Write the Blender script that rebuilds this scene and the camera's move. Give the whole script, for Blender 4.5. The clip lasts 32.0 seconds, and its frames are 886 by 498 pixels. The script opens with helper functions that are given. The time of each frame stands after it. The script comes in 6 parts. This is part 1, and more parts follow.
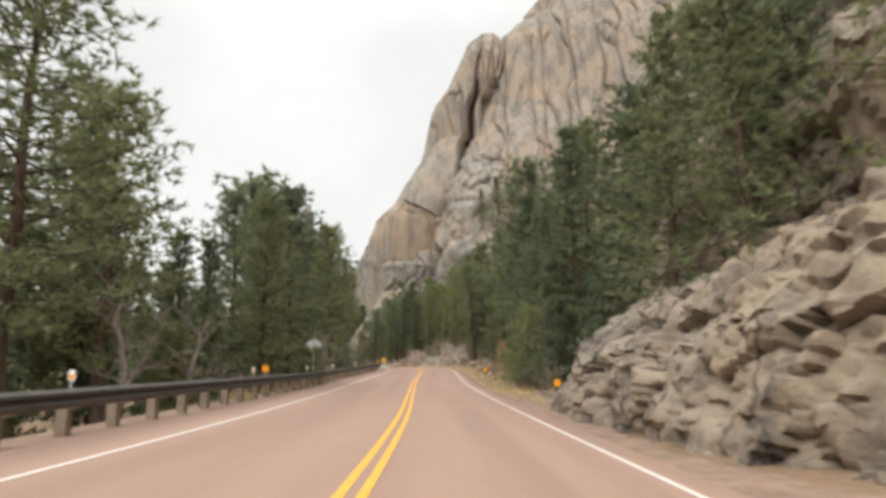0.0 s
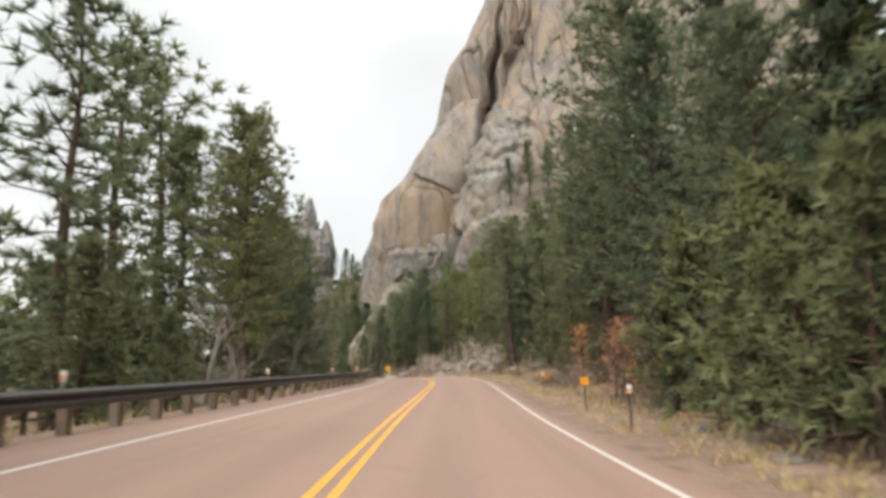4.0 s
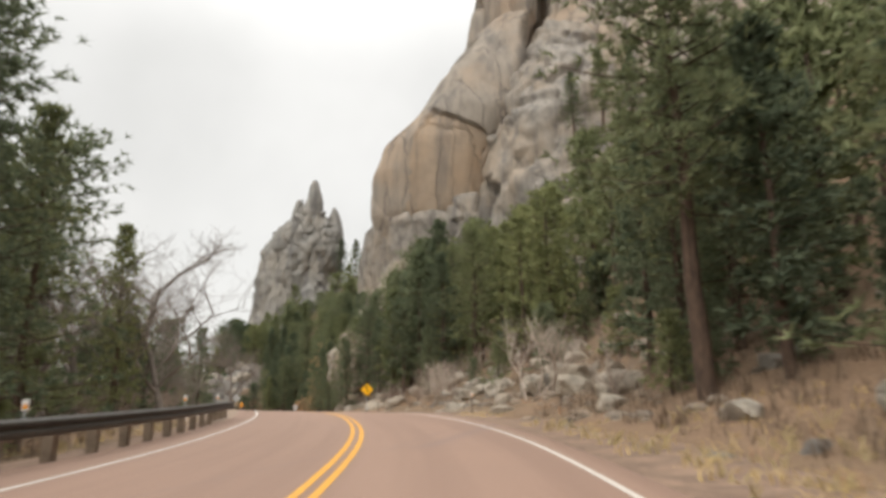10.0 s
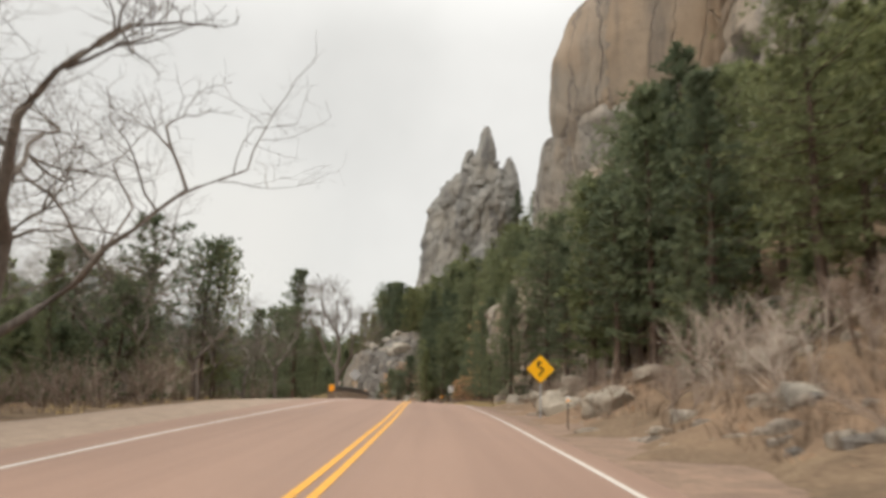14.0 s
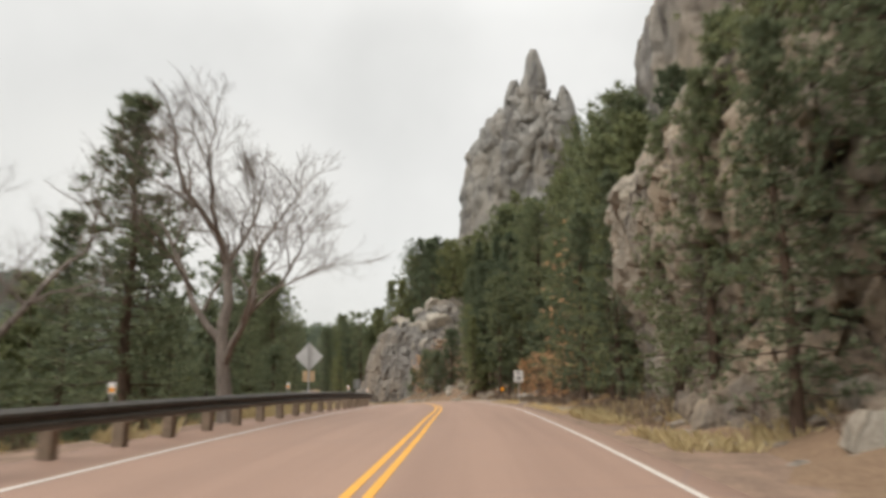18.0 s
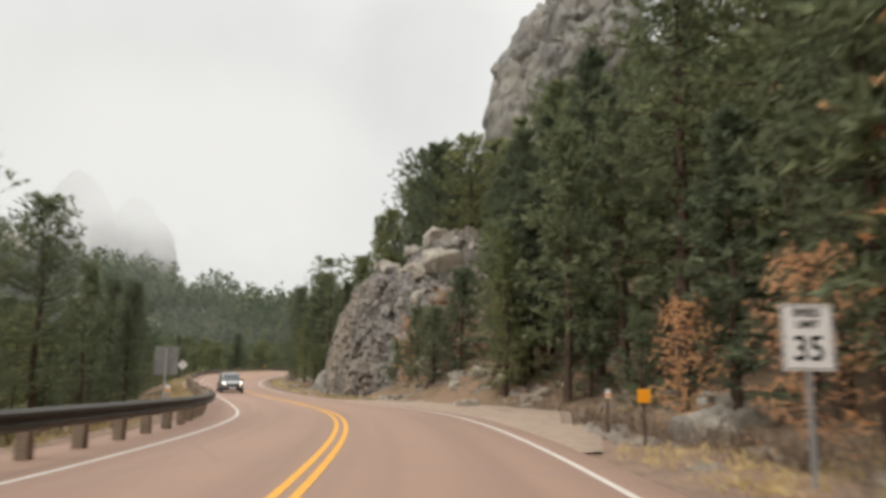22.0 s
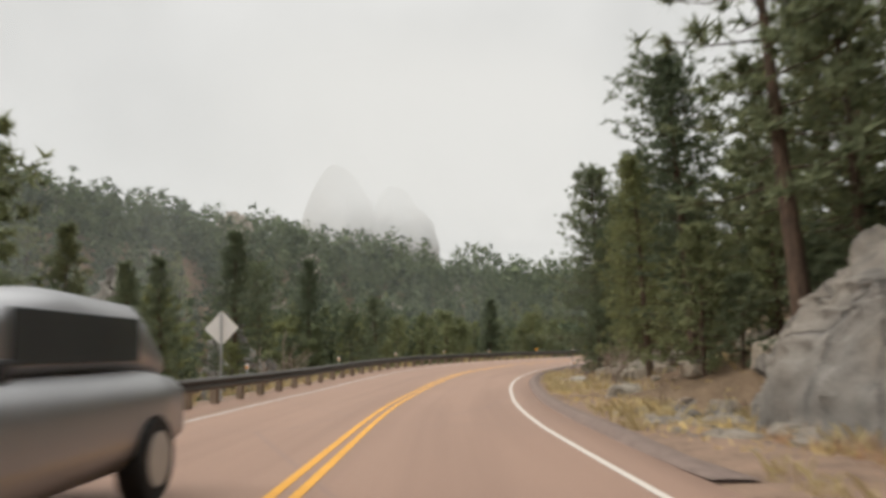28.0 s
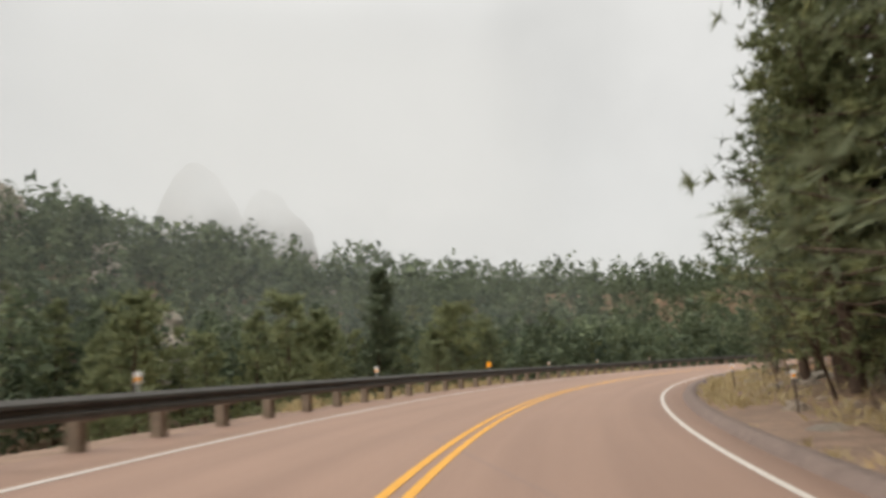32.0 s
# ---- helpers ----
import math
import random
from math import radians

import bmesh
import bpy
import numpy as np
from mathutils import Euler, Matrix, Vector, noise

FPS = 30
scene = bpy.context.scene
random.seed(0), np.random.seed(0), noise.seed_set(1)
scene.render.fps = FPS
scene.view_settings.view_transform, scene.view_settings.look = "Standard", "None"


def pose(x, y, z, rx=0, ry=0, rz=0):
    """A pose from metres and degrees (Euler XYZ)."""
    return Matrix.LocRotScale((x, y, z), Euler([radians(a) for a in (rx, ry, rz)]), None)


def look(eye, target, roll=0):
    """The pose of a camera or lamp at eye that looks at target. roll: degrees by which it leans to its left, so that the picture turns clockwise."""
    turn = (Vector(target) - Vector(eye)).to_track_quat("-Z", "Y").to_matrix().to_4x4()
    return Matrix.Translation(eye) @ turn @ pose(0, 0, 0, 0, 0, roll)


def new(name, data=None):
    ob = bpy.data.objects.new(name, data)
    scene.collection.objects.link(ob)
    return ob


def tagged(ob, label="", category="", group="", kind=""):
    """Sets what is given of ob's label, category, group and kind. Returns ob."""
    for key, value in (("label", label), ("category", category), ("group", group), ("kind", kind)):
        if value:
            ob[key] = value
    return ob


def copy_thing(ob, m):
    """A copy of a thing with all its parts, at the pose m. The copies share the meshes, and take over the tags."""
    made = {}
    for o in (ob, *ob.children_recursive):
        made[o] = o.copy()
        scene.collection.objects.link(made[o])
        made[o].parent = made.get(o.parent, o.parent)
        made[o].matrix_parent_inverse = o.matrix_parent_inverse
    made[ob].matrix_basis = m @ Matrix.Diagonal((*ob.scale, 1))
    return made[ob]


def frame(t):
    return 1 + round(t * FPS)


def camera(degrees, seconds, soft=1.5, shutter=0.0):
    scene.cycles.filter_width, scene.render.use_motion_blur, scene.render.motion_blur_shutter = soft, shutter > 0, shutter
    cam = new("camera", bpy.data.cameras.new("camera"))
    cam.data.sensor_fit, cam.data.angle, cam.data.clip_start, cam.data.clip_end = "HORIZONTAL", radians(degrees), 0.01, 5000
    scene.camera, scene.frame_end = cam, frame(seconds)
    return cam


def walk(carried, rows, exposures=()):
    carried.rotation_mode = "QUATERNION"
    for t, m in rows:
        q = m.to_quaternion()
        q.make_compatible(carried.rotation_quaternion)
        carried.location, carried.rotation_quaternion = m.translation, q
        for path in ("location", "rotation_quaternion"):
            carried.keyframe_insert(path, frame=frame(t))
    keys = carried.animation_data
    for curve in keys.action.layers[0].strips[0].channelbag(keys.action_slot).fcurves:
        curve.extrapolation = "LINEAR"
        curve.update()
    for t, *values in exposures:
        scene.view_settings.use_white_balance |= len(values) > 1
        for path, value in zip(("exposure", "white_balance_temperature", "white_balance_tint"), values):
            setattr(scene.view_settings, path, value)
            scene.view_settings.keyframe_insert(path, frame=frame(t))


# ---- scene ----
cam = camera(64.4, 32.0, soft=3.6, shutter=0.5)
PATH = [
    (0.0, (-0.000, 0.000, 1.350), (-0.509, 9.809, 3.226), -0.70),
    (0.5, (-0.180, 4.105, 1.417), (-0.808, 13.900, 3.334), -1.26),
    (1.0, (-0.387, 8.239, 1.485), (-1.074, 18.021, 3.446), -1.74),
    (1.5, (-0.643, 12.483, 1.554), (-1.409, 22.253, 3.546), -1.91),
    (2.0, (-0.920, 16.841, 1.639), (-1.765, 26.602, 3.643), -1.94),
    (2.5, (-1.243, 21.202, 1.733), (-2.124, 30.958, 3.746), -1.75),
    (3.0, (-1.596, 25.487, 1.836), (-2.468, 35.250, 3.814), -1.56),
    (3.5, (-1.902, 29.751, 1.950), (-2.747, 39.512, 3.949), -1.54),
    (4.0, (-2.193, 33.985, 2.074), (-2.955, 43.750, 4.090), -1.63),
    (4.5, (-2.501, 38.178, 2.207), (-3.222, 47.940, 4.254), -1.87),
    (5.0, (-2.813, 42.324, 2.346), (-3.565, 52.072, 4.451), -2.17),
    (5.5, (-3.119, 46.417, 2.492), (-3.941, 56.142, 4.671), -2.38),
    (6.0, (-3.406, 50.451, 2.637), (-4.242, 60.167, 4.848), -2.22),
    (6.5, (-3.639, 54.489, 2.792), (-4.477, 64.200, 5.027), -2.19),
    (7.0, (-3.840, 58.547, 2.962), (-4.686, 68.258, 5.194), -1.82),
    (7.5, (-4.078, 62.525, 3.128), (-4.924, 72.241, 5.341), -1.58),
    (8.0, (-4.316, 66.456, 3.302), (-5.167, 76.170, 5.521), -1.28),
    (8.5, (-4.572, 70.394, 3.485), (-5.421, 80.105, 5.714), -1.27),
    (9.0, (-4.805, 74.452, 3.670), (-5.673, 84.165, 5.887), -0.98),
    (9.5, (-5.094, 78.550, 3.857), (-6.093, 88.251, 6.069), -0.78),
    (10.0, (-5.467, 82.664, 4.050), (-6.694, 92.324, 6.324), -0.69),
    (10.5, (-5.941, 86.770, 4.233), (-7.408, 96.380, 6.576), -0.03),
    (11.0, (-6.529, 90.870, 4.408), (-8.244, 100.445, 6.729), 0.95),
    (11.5, (-7.223, 94.962, 4.571), (-9.178, 104.499, 6.855), 1.56),
    (12.0, (-8.051, 99.022, 4.733), (-10.304, 108.509, 6.952), 1.89),
    (12.5, (-9.008, 103.044, 4.887), (-11.640, 112.447, 7.044), 2.02),
    (13.0, (-10.097, 107.042, 5.025), (-13.083, 116.354, 7.116), 1.90),
    (13.5, (-11.349, 111.039, 5.138), (-14.697, 120.239, 7.176), 1.70),
    (14.0, (-12.742, 115.047, 5.222), (-16.477, 124.117, 7.172), 1.52),
    (14.5, (-14.274, 119.058, 5.289), (-18.328, 127.999, 7.195), 1.21),
    (15.0, (-15.921, 123.070, 5.353), (-20.060, 131.983, 7.205), 0.75),
    (15.5, (-17.652, 127.103, 5.410), (-21.827, 136.006, 7.226), 0.30),
    (16.0, (-19.445, 131.174, 5.458), (-23.686, 140.048, 7.261), -0.08),
    (16.5, (-21.276, 135.299, 5.499), (-25.603, 144.131, 7.305), -0.33),
    (17.0, (-23.122, 139.495, 5.530), (-27.445, 148.330, 7.334), -0.42),
    (17.5, (-24.998, 143.718, 5.561), (-29.308, 152.566, 7.330), -0.63),
    (18.0, (-26.907, 147.965, 5.585), (-31.213, 156.825, 7.305), -0.96),
    (18.5, (-28.804, 152.332, 5.585), (-33.102, 161.207, 7.243), -1.05),
    (19.0, (-30.742, 156.675, 5.550), (-35.022, 165.567, 7.170), -1.29),
    (19.5, (-32.688, 161.033, 5.492), (-36.962, 169.933, 7.081), -1.15),
    (20.0, (-34.643, 165.454, 5.419), (-38.907, 174.364, 6.977), -0.86),
    (20.5, (-36.669, 169.912, 5.330), (-40.950, 178.818, 6.861), -0.70),
    (21.0, (-38.769, 174.419, 5.232), (-43.091, 183.305, 6.767), -0.15),
    (21.5, (-40.932, 178.973, 5.112), (-45.346, 187.816, 6.637), 0.64),
    (22.0, (-43.187, 183.529, 4.967), (-47.776, 192.288, 6.455), 0.77),
    (22.5, (-45.593, 188.054, 4.824), (-50.474, 196.660, 6.279), 1.01),
    (23.0, (-48.203, 192.499, 4.680), (-53.492, 200.872, 6.069), 1.23),
    (23.5, (-51.018, 196.820, 4.518), (-56.693, 204.948, 5.831), 1.60),
    (24.0, (-54.029, 200.962, 4.323), (-60.099, 208.807, 5.596), 1.56),
    (24.5, (-57.224, 204.889, 4.110), (-63.710, 212.400, 5.342), 0.99),
    (25.0, (-60.609, 208.649, 3.887), (-67.489, 215.802, 5.110), 0.86),
    (25.5, (-64.175, 212.337, 3.651), (-71.333, 219.217, 4.849), 0.51),
    (26.0, (-67.837, 215.991, 3.415), (-75.154, 222.698, 4.630), -0.39),
    (26.5, (-71.634, 219.636, 3.172), (-79.046, 226.232, 4.425), -1.15),
    (27.0, (-75.541, 223.310, 2.952), (-82.955, 229.890, 4.271), -1.56),
    (27.5, (-79.543, 227.001, 2.758), (-86.980, 233.543, 4.138), -1.86),
    (28.0, (-83.631, 230.689, 2.593), (-91.150, 237.126, 4.017), -2.15),
    (28.5, (-87.795, 234.353, 2.458), (-95.436, 240.638, 3.917), -2.40),
    (29.0, (-92.036, 237.959, 2.357), (-99.754, 244.135, 3.870), -2.42),
    (29.5, (-96.331, 241.585, 2.301), (-104.087, 247.696, 3.877), -2.43),
    (30.0, (-100.635, 245.357, 2.271), (-108.364, 251.490, 3.896), -2.18),
    (30.5, (-104.877, 249.294, 2.243), (-112.420, 255.646, 3.902), -2.09),
    (31.0, (-108.992, 253.544, 2.231), (-116.227, 260.240, 3.911), -2.62),
    (31.5, (-112.974, 258.060, 2.232), (-119.785, 265.184, 3.920), -3.46),
    (32.0, (-116.891, 262.717, 2.239), (-123.234, 270.262, 3.924), -4.23),
]
walk(cam, [(t, look(eye, target, roll)) for t, eye, target, roll in PATH], [(0, 0.38, 6330, 10), (8, 0.46, 6120, 10), (11.5, 0.12, 6600, 11), (14, 0.14, 6480, 10), (20, 0.18, 6380, 10), (32, 0.0, 6420, 10)])

# ---- light: an overcast spring day ----
world = bpy.data.worlds.new("overcast")
scene.world = world
world.use_nodes = True
wn, wl = world.node_tree.nodes, world.node_tree.links
sky = wn.new("ShaderNodeTexSky")
sky.sky_type, sky.sun_disc = "NISHITA", False
sky.sun_elevation, sky.sun_rotation = radians(48), radians(200)
sky.air_density, sky.dust_density = 1.0, 4.0
bg = wn["Background"]
bg.inputs["Strength"].default_value = 1.0
dim = wn.new("ShaderNodeVectorMath")
dim.operation = "SCALE"
dim.inputs["Scale"].default_value = 0.07
wl.new(sky.outputs["Color"], dim.inputs[0])
coord = wn.new("ShaderNodeTexCoord")
cloud = wn.new("ShaderNodeTexNoise")
cloud.inputs["Scale"].default_value, cloud.inputs["Detail"].default_value = 2.2, 5
wl.new(coord.outputs["Generated"], cloud.inputs["Vector"])
tone = wn.new("ShaderNodeValToRGB")
tone.color_ramp.elements[0].position, tone.color_ramp.elements[0].color = 0.3, (0.70, 0.69, 0.65, 1)
tone.color_ramp.elements[1].position, tone.color_ramp.elements[1].color = 0.7, (0.90, 0.885, 0.838, 1)
wl.new(cloud.outputs["Fac"], tone.inputs["Fac"])
both = wn.new("ShaderNodeMix")
both.data_type = "RGBA"
both.inputs["Factor"].default_value = 0.88
wl.new(dim.outputs[0], both.inputs["A"])
wl.new(tone.outputs["Color"], both.inputs["B"])
# an overcast sky is brighter overhead than near the horizon
sep = wn.new("ShaderNodeSeparateXYZ")
wl.new(coord.outputs["Generated"], sep.inputs[0])
lift = wn.new("ShaderNodeMapRange")
lift.interpolation_type = "SMOOTHSTEP"
lift.inputs["From Min"].default_value, lift.inputs["From Max"].default_value = 0.44, 0.90
lift.inputs["To Min"].default_value, lift.inputs["To Max"].default_value = 1.0, 3.3
wl.new(sep.outputs["Z"], lift.inputs["Value"])
dome = wn.new("ShaderNodeVectorMath")
dome.operation = "SCALE"
wl.new(both.outputs["Result"], dome.inputs[0])
wl.new(lift.outputs["Result"], dome.inputs["Scale"])
wl.new(dome.outputs[0], bg.inputs["Color"])
sun = new("sun", bpy.data.lights.new("sun", "SUN"))
sun.data.energy, sun.data.angle, sun.data.color = 1.3, radians(25), (1, 0.96, 0.9)
sun.matrix_world = look((0, 0, 60), (35, 62, 0))


# ---- road line: plan and height of the yellow centre line, and its crossfall ----
ROAD = [
    (1.6, -54, -0.8), (0.5, -36, -0.45), (-0.25, -18, -0.15), (-0.92, -0.05, 0.16), (-1.93, 16.79, 0.47),
    (-3.36, 33.86, 0.92), (-4.73, 50.35, 1.5), (-5.76, 66.38, 2.15), (-6.99, 82.51, 2.85), (-9.54, 98.69, 3.49),
    (-14.23, 114.56, 3.98), (-20.71, 130.69, 4.25), (-28.03, 147.54, 4.38), (-35.81, 164.99, 4.22), (-44.41, 182.93, 3.75),
    (-55.06, 200.13, 3.08), (-68.82, 215.12, 2.22), (-84.68, 229.58, 1.48), (-101.67, 244.37, 1.16), (-117.78, 261.95, 1.17),
    (-128.95, 280.95, 1.12), (-135.9, 301.75, 0.95), (-138.9, 323, 0.7), (-136, 346, 0.4), (-126, 366, 0.1),
    (-110, 382, -0.1)]
TILT = [-0.02, -0.02, -0.03, -0.03, -0.05, -0.05, -0.05, -0.04, -0.02, 0.01, 0.01, -0.02, -0.03, -0.03, -0.01, 0.015, -0.005, -0.035, -0.045, -0.075, -0.065, -0.055, -0.045, -0.035, -0.025, -0.015]


def spline(points, n=18):
    p = np.array(points, float)
    out = []
    for i in range(1, len(p) - 2):
        a, b, c, d = p[i - 1:i + 3]
        for k in range(n):
            u = k / n
            out.append(0.5 * (2 * b + (c - a) * u + (2 * a - 5 * b + 4 * c - d) * u * u + (3 * b - a - 3 * c + d) * u ** 3))
    return np.array(out)


LINE = spline([(*p, t) for p, t in zip(ROAD, TILT)])
LS = np.concatenate([[0], np.cumsum(np.linalg.norm(np.diff(LINE[:, :2], axis=0), axis=1))])
LT = np.gradient(LINE[:, :2], axis=0)
LT /= np.linalg.norm(LT, axis=1)[:, None]
LR = np.stack([LT[:, 1], -LT[:, 0]], 1)
END = float(LS[-1])


def at(s, d, dz=0.0):
    """The place s metres along the road, d metres to its right, dz over its surface."""
    x, y, z, t = (np.interp(s, LS, LINE[:, k]) for k in range(4))
    rx, ry = np.interp(s, LS, LR[:, 0]), np.interp(s, LS, LR[:, 1])
    return Vector((x + rx * d, y + ry * d, z + t * max(-6, min(6, d)) + dz))


def heading(s):
    """The road's direction in degrees, counted from the y axis to the left."""
    return math.degrees(math.atan2(-np.interp(s, LS, LT[:, 0]), np.interp(s, LS, LT[:, 1])))


def nearest(x, y):
    x, y = np.atleast_1d(x).astype(float), np.atleast_1d(y).astype(float)
    best = np.empty(len(x), int)
    for i in range(0, len(x), 4000):
        dd = (x[i:i + 4000, None] - LINE[None, :, 0]) ** 2 + (y[i:i + 4000, None] - LINE[None, :, 1]) ** 2
        best[i:i + 4000] = dd.argmin(1)
    q = LINE[best]
    lat = (x - q[:, 0]) * LR[best, 0] + (y - q[:, 1]) * LR[best, 1]
    far = np.hypot(x - q[:, 0], y - q[:, 1])
    return LS[best], np.where(lat < 0, -far, far), q[:, 2], q[:, 3]


def smooth(a, b, v):
    u = np.clip((v - a) / (b - a), 0, 1)
    return u * u * (3 - 2 * u)


# banks beside the road: how steeply the ground climbs on the right, near and further off
BANK_S = [0, 40, 66, 80, 115, 135, 160, 185, 200, 224, 236, 258, 270, 284, 302, 318, 340, 380, 440]
BANK_NEAR = [0.4, 0.5, 0.3, 0.06, 0.10, 0.30, 0.45, 0.42, 0.40, 0.22, 0.08, 0.35, 0.80, 1.25, 0.55, 0.16, 0.10, 0.08, 0.08]
BANK_FAR = [0.3, 0.4, 0.4, 0.35, 0.42, 0.55, 0.72, 0.80, 0.80, 0.70, 0.72, 0.80, 0.80, 0.75, 0.75, 0.90, 0.55, 0.18, 0.12]


def wave(x, y, k):
    return np.sin(x * k + 1.3) * np.cos(y * k * 0.83 - 0.4) + 0.5 * np.sin(x * k * 2.3 - y * k * 1.7) + 0.3 * np.cos(x * k * 4.1 + y * k * 3.7)


def ground_z(x, y):
    s, d, z, tilt = nearest(x, y)
    base = z + tilt * np.clip(d, -5.5, 5.5) - 0.14
    near, far = np.interp(s, BANK_S, BANK_NEAR), np.interp(s, BANK_S, BANK_FAR)
    flat = np.interp(s, [228, 238, 262, 279, 285, 302, 312], [6.0, 8.6, 8.4, 8.2, 10.5, 10.5, 6.0])
    up = near * np.clip(d - flat, 0, 9) + far * np.clip(d - flat - 9, 0, 50) + 0.25 * np.clip(d - flat - 59, 0, 400)
    drop = np.interp(s, [0, 120, 155, 175, 195, 215, 440], [4.0, 4.0, 1.2, 0.5, 1.5, 4.5, 5.0])
    edge = np.interp(s, [150, 160, 190, 197], [6.3, 9.5, 9.5, 6.3])
    down = -drop * smooth(edge, edge + 11, -d)
    hill = np.interp(-d, [0, 34, 52, 70, 86, 124, 155, 260, 700, 3000], [0, 0, 5, 15, 24, 36, 38, 40, 44, 50])
    hill = hill * np.interp(s, [0, 100, 190, 235, 280, 390, 415, 446], [0.10, 0.10, 0.35, 0.75, 1.0, 1.0, 0.85, 0.62])
    rough = smooth(7, 16, np.abs(d)) * (0.35 * wave(x, y, 0.37) + 0.9 * wave(x, y, 0.09) * smooth(16, 50, np.abs(d)))
    lumps = 2.6 * wave(x, y, 0.045) * smooth(45, 90, -d)
    return base + up + down + hill + rough + lumps


# ---- materials ----
def material(name, base, rough=0.8, metal=0.0, spec=0.3):
    m = bpy.data.materials.new(name)
    m.use_nodes = True
    b = m.node_tree.nodes["Principled BSDF"]
    b.inputs["Base Color"].default_value = (*base, 1)
    b.inputs["Roughness"].default_value, b.inputs["Metallic"].default_value = rough, metal
    b.inputs["Specular IOR Level"].default_value = spec
    return m, m.node_tree.nodes, m.node_tree.links, b


def place(n, l, stretch=(1, 1, 1)):
    g = n.new("ShaderNodeNewGeometry")
    mp = n.new("ShaderNodeMapping")
    mp.inputs["Scale"].default_value = stretch
    l.new(g.outputs["Position"], mp.inputs["Vector"])
    return mp.outputs["Vector"]


def noise_tex(n, l, vec, scale, detail=4, rough=0.55):
    t = n.new("ShaderNodeTexNoise")
    t.inputs["Scale"].default_value, t.inputs["Detail"].default_value, t.inputs["Roughness"].default_value = scale, detail, rough
    l.new(vec, t.inputs["Vector"])
    return t.outputs["Fac"]


def ramp(n, l, fac, stops):
    r = n.new("ShaderNodeValToRGB")
    e = r.color_ramp.elements
    while len(e) < len(stops):
        e.new(0.5)
    for k, (pos, col) in enumerate(stops):
        e[k].position, e[k].color = pos, (*col, 1)
    l.new(fac, r.inputs["Fac"])
    return r.outputs["Color"]


def mix(n, l, fac, a, b, blend="MIX"):
    x = n.new("ShaderNodeMix")
    x.data_type, x.blend_type = "RGBA", blend
    for key, v in (("Factor", fac), ("A", a), ("B", b)):
        if isinstance(v, (int, float)):
            x.inputs[key].default_value = v
        elif isinstance(v, tuple):
            x.inputs[key].default_value = (*v, 1)
        else:
            l.new(v, x.inputs[key])
    return x.outputs["Result"]


def bump(n, l, b, height, strength, dist):
    k = n.new("ShaderNodeBump")
    k.inputs["Strength"].default_value, k.inputs["Distance"].default_value = strength, dist
    l.new(height, k.inputs["Height"])
    l.new(k.outputs["Normal"], b.inputs["Normal"])


def asphalt_material():
    m, n, l, b = material("pink_asphalt", (0.4, 0.27, 0.22), 0.75)
    v = place(n, l)
    fine, broad = noise_tex(n, l, v, 60, 3, 0.7), noise_tex(n, l, v, 0.35, 4)
    c = ramp(n, l, fine, [(0.25, (0.206, 0.128, 0.093)), (0.75, (0.350, 0.226, 0.167))])
    c = mix(n, l, ramp(n, l, broad, [(0.35, (0, 0, 0)), (0.7, (1, 1, 1))]), c, (0.262, 0.168, 0.124), "MIX")
    uvn, stretch = n.new("ShaderNodeTexCoord"), n.new("ShaderNodeMapping")
    stretch.inputs["Scale"].default_value = (1.1, 0.03, 1)
    l.new(uvn.outputs["UV"], stretch.inputs["Vector"])
    track = noise_tex(n, l, stretch.outputs["Vector"], 1.0, 3, 0.5)
    c = mix(n, l, ramp(n, l, track, [(0.42, (0, 0, 0)), (0.62, (0.7, 0.7, 0.7))]), c, (0.218, 0.138, 0.102))
    crack = n.new("ShaderNodeTexVoronoi")
    crack.feature = "DISTANCE_TO_EDGE"
    crack.inputs["Scale"].default_value = 0.11
    l.new(v, crack.inputs["Vector"])
    c = mix(n, l, ramp(n, l, crack.outputs["Distance"], [(0.0, (0.6, 0.6, 0.6)), (0.005, (0, 0, 0))]), c, (0.2, 0.14, 0.12))
    l.new(c, b.inputs["Base Color"])
    bump(n, l, b, fine, 0.35, 0.01)
    return m


def plain(name, base, rough=0.7, metal=0.0, vary=0.25, scale=6.0, bumpy=0.2):
    m, n, l, b = material(name, base, rough, metal)
    v = place(n, l)
    f = noise_tex(n, l, v, scale, 5, 0.6)
    f2 = noise_tex(n, l, v, scale * 8, 3, 0.6)
    lo, hi = tuple(c * (1 - vary) for c in base), tuple(min(1, c * (1 + vary)) for c in base)
    c = ramp(n, l, f, [(0.3, lo), (0.7, hi)])
    c = mix(n, l, 0.35, c, ramp(n, l, f2, [(0.3, lo), (0.7, hi)]))
    l.new(c, b.inputs["Base Color"])
    if bumpy:
        bump(n, l, b, f2, bumpy, 0.02)
    return m


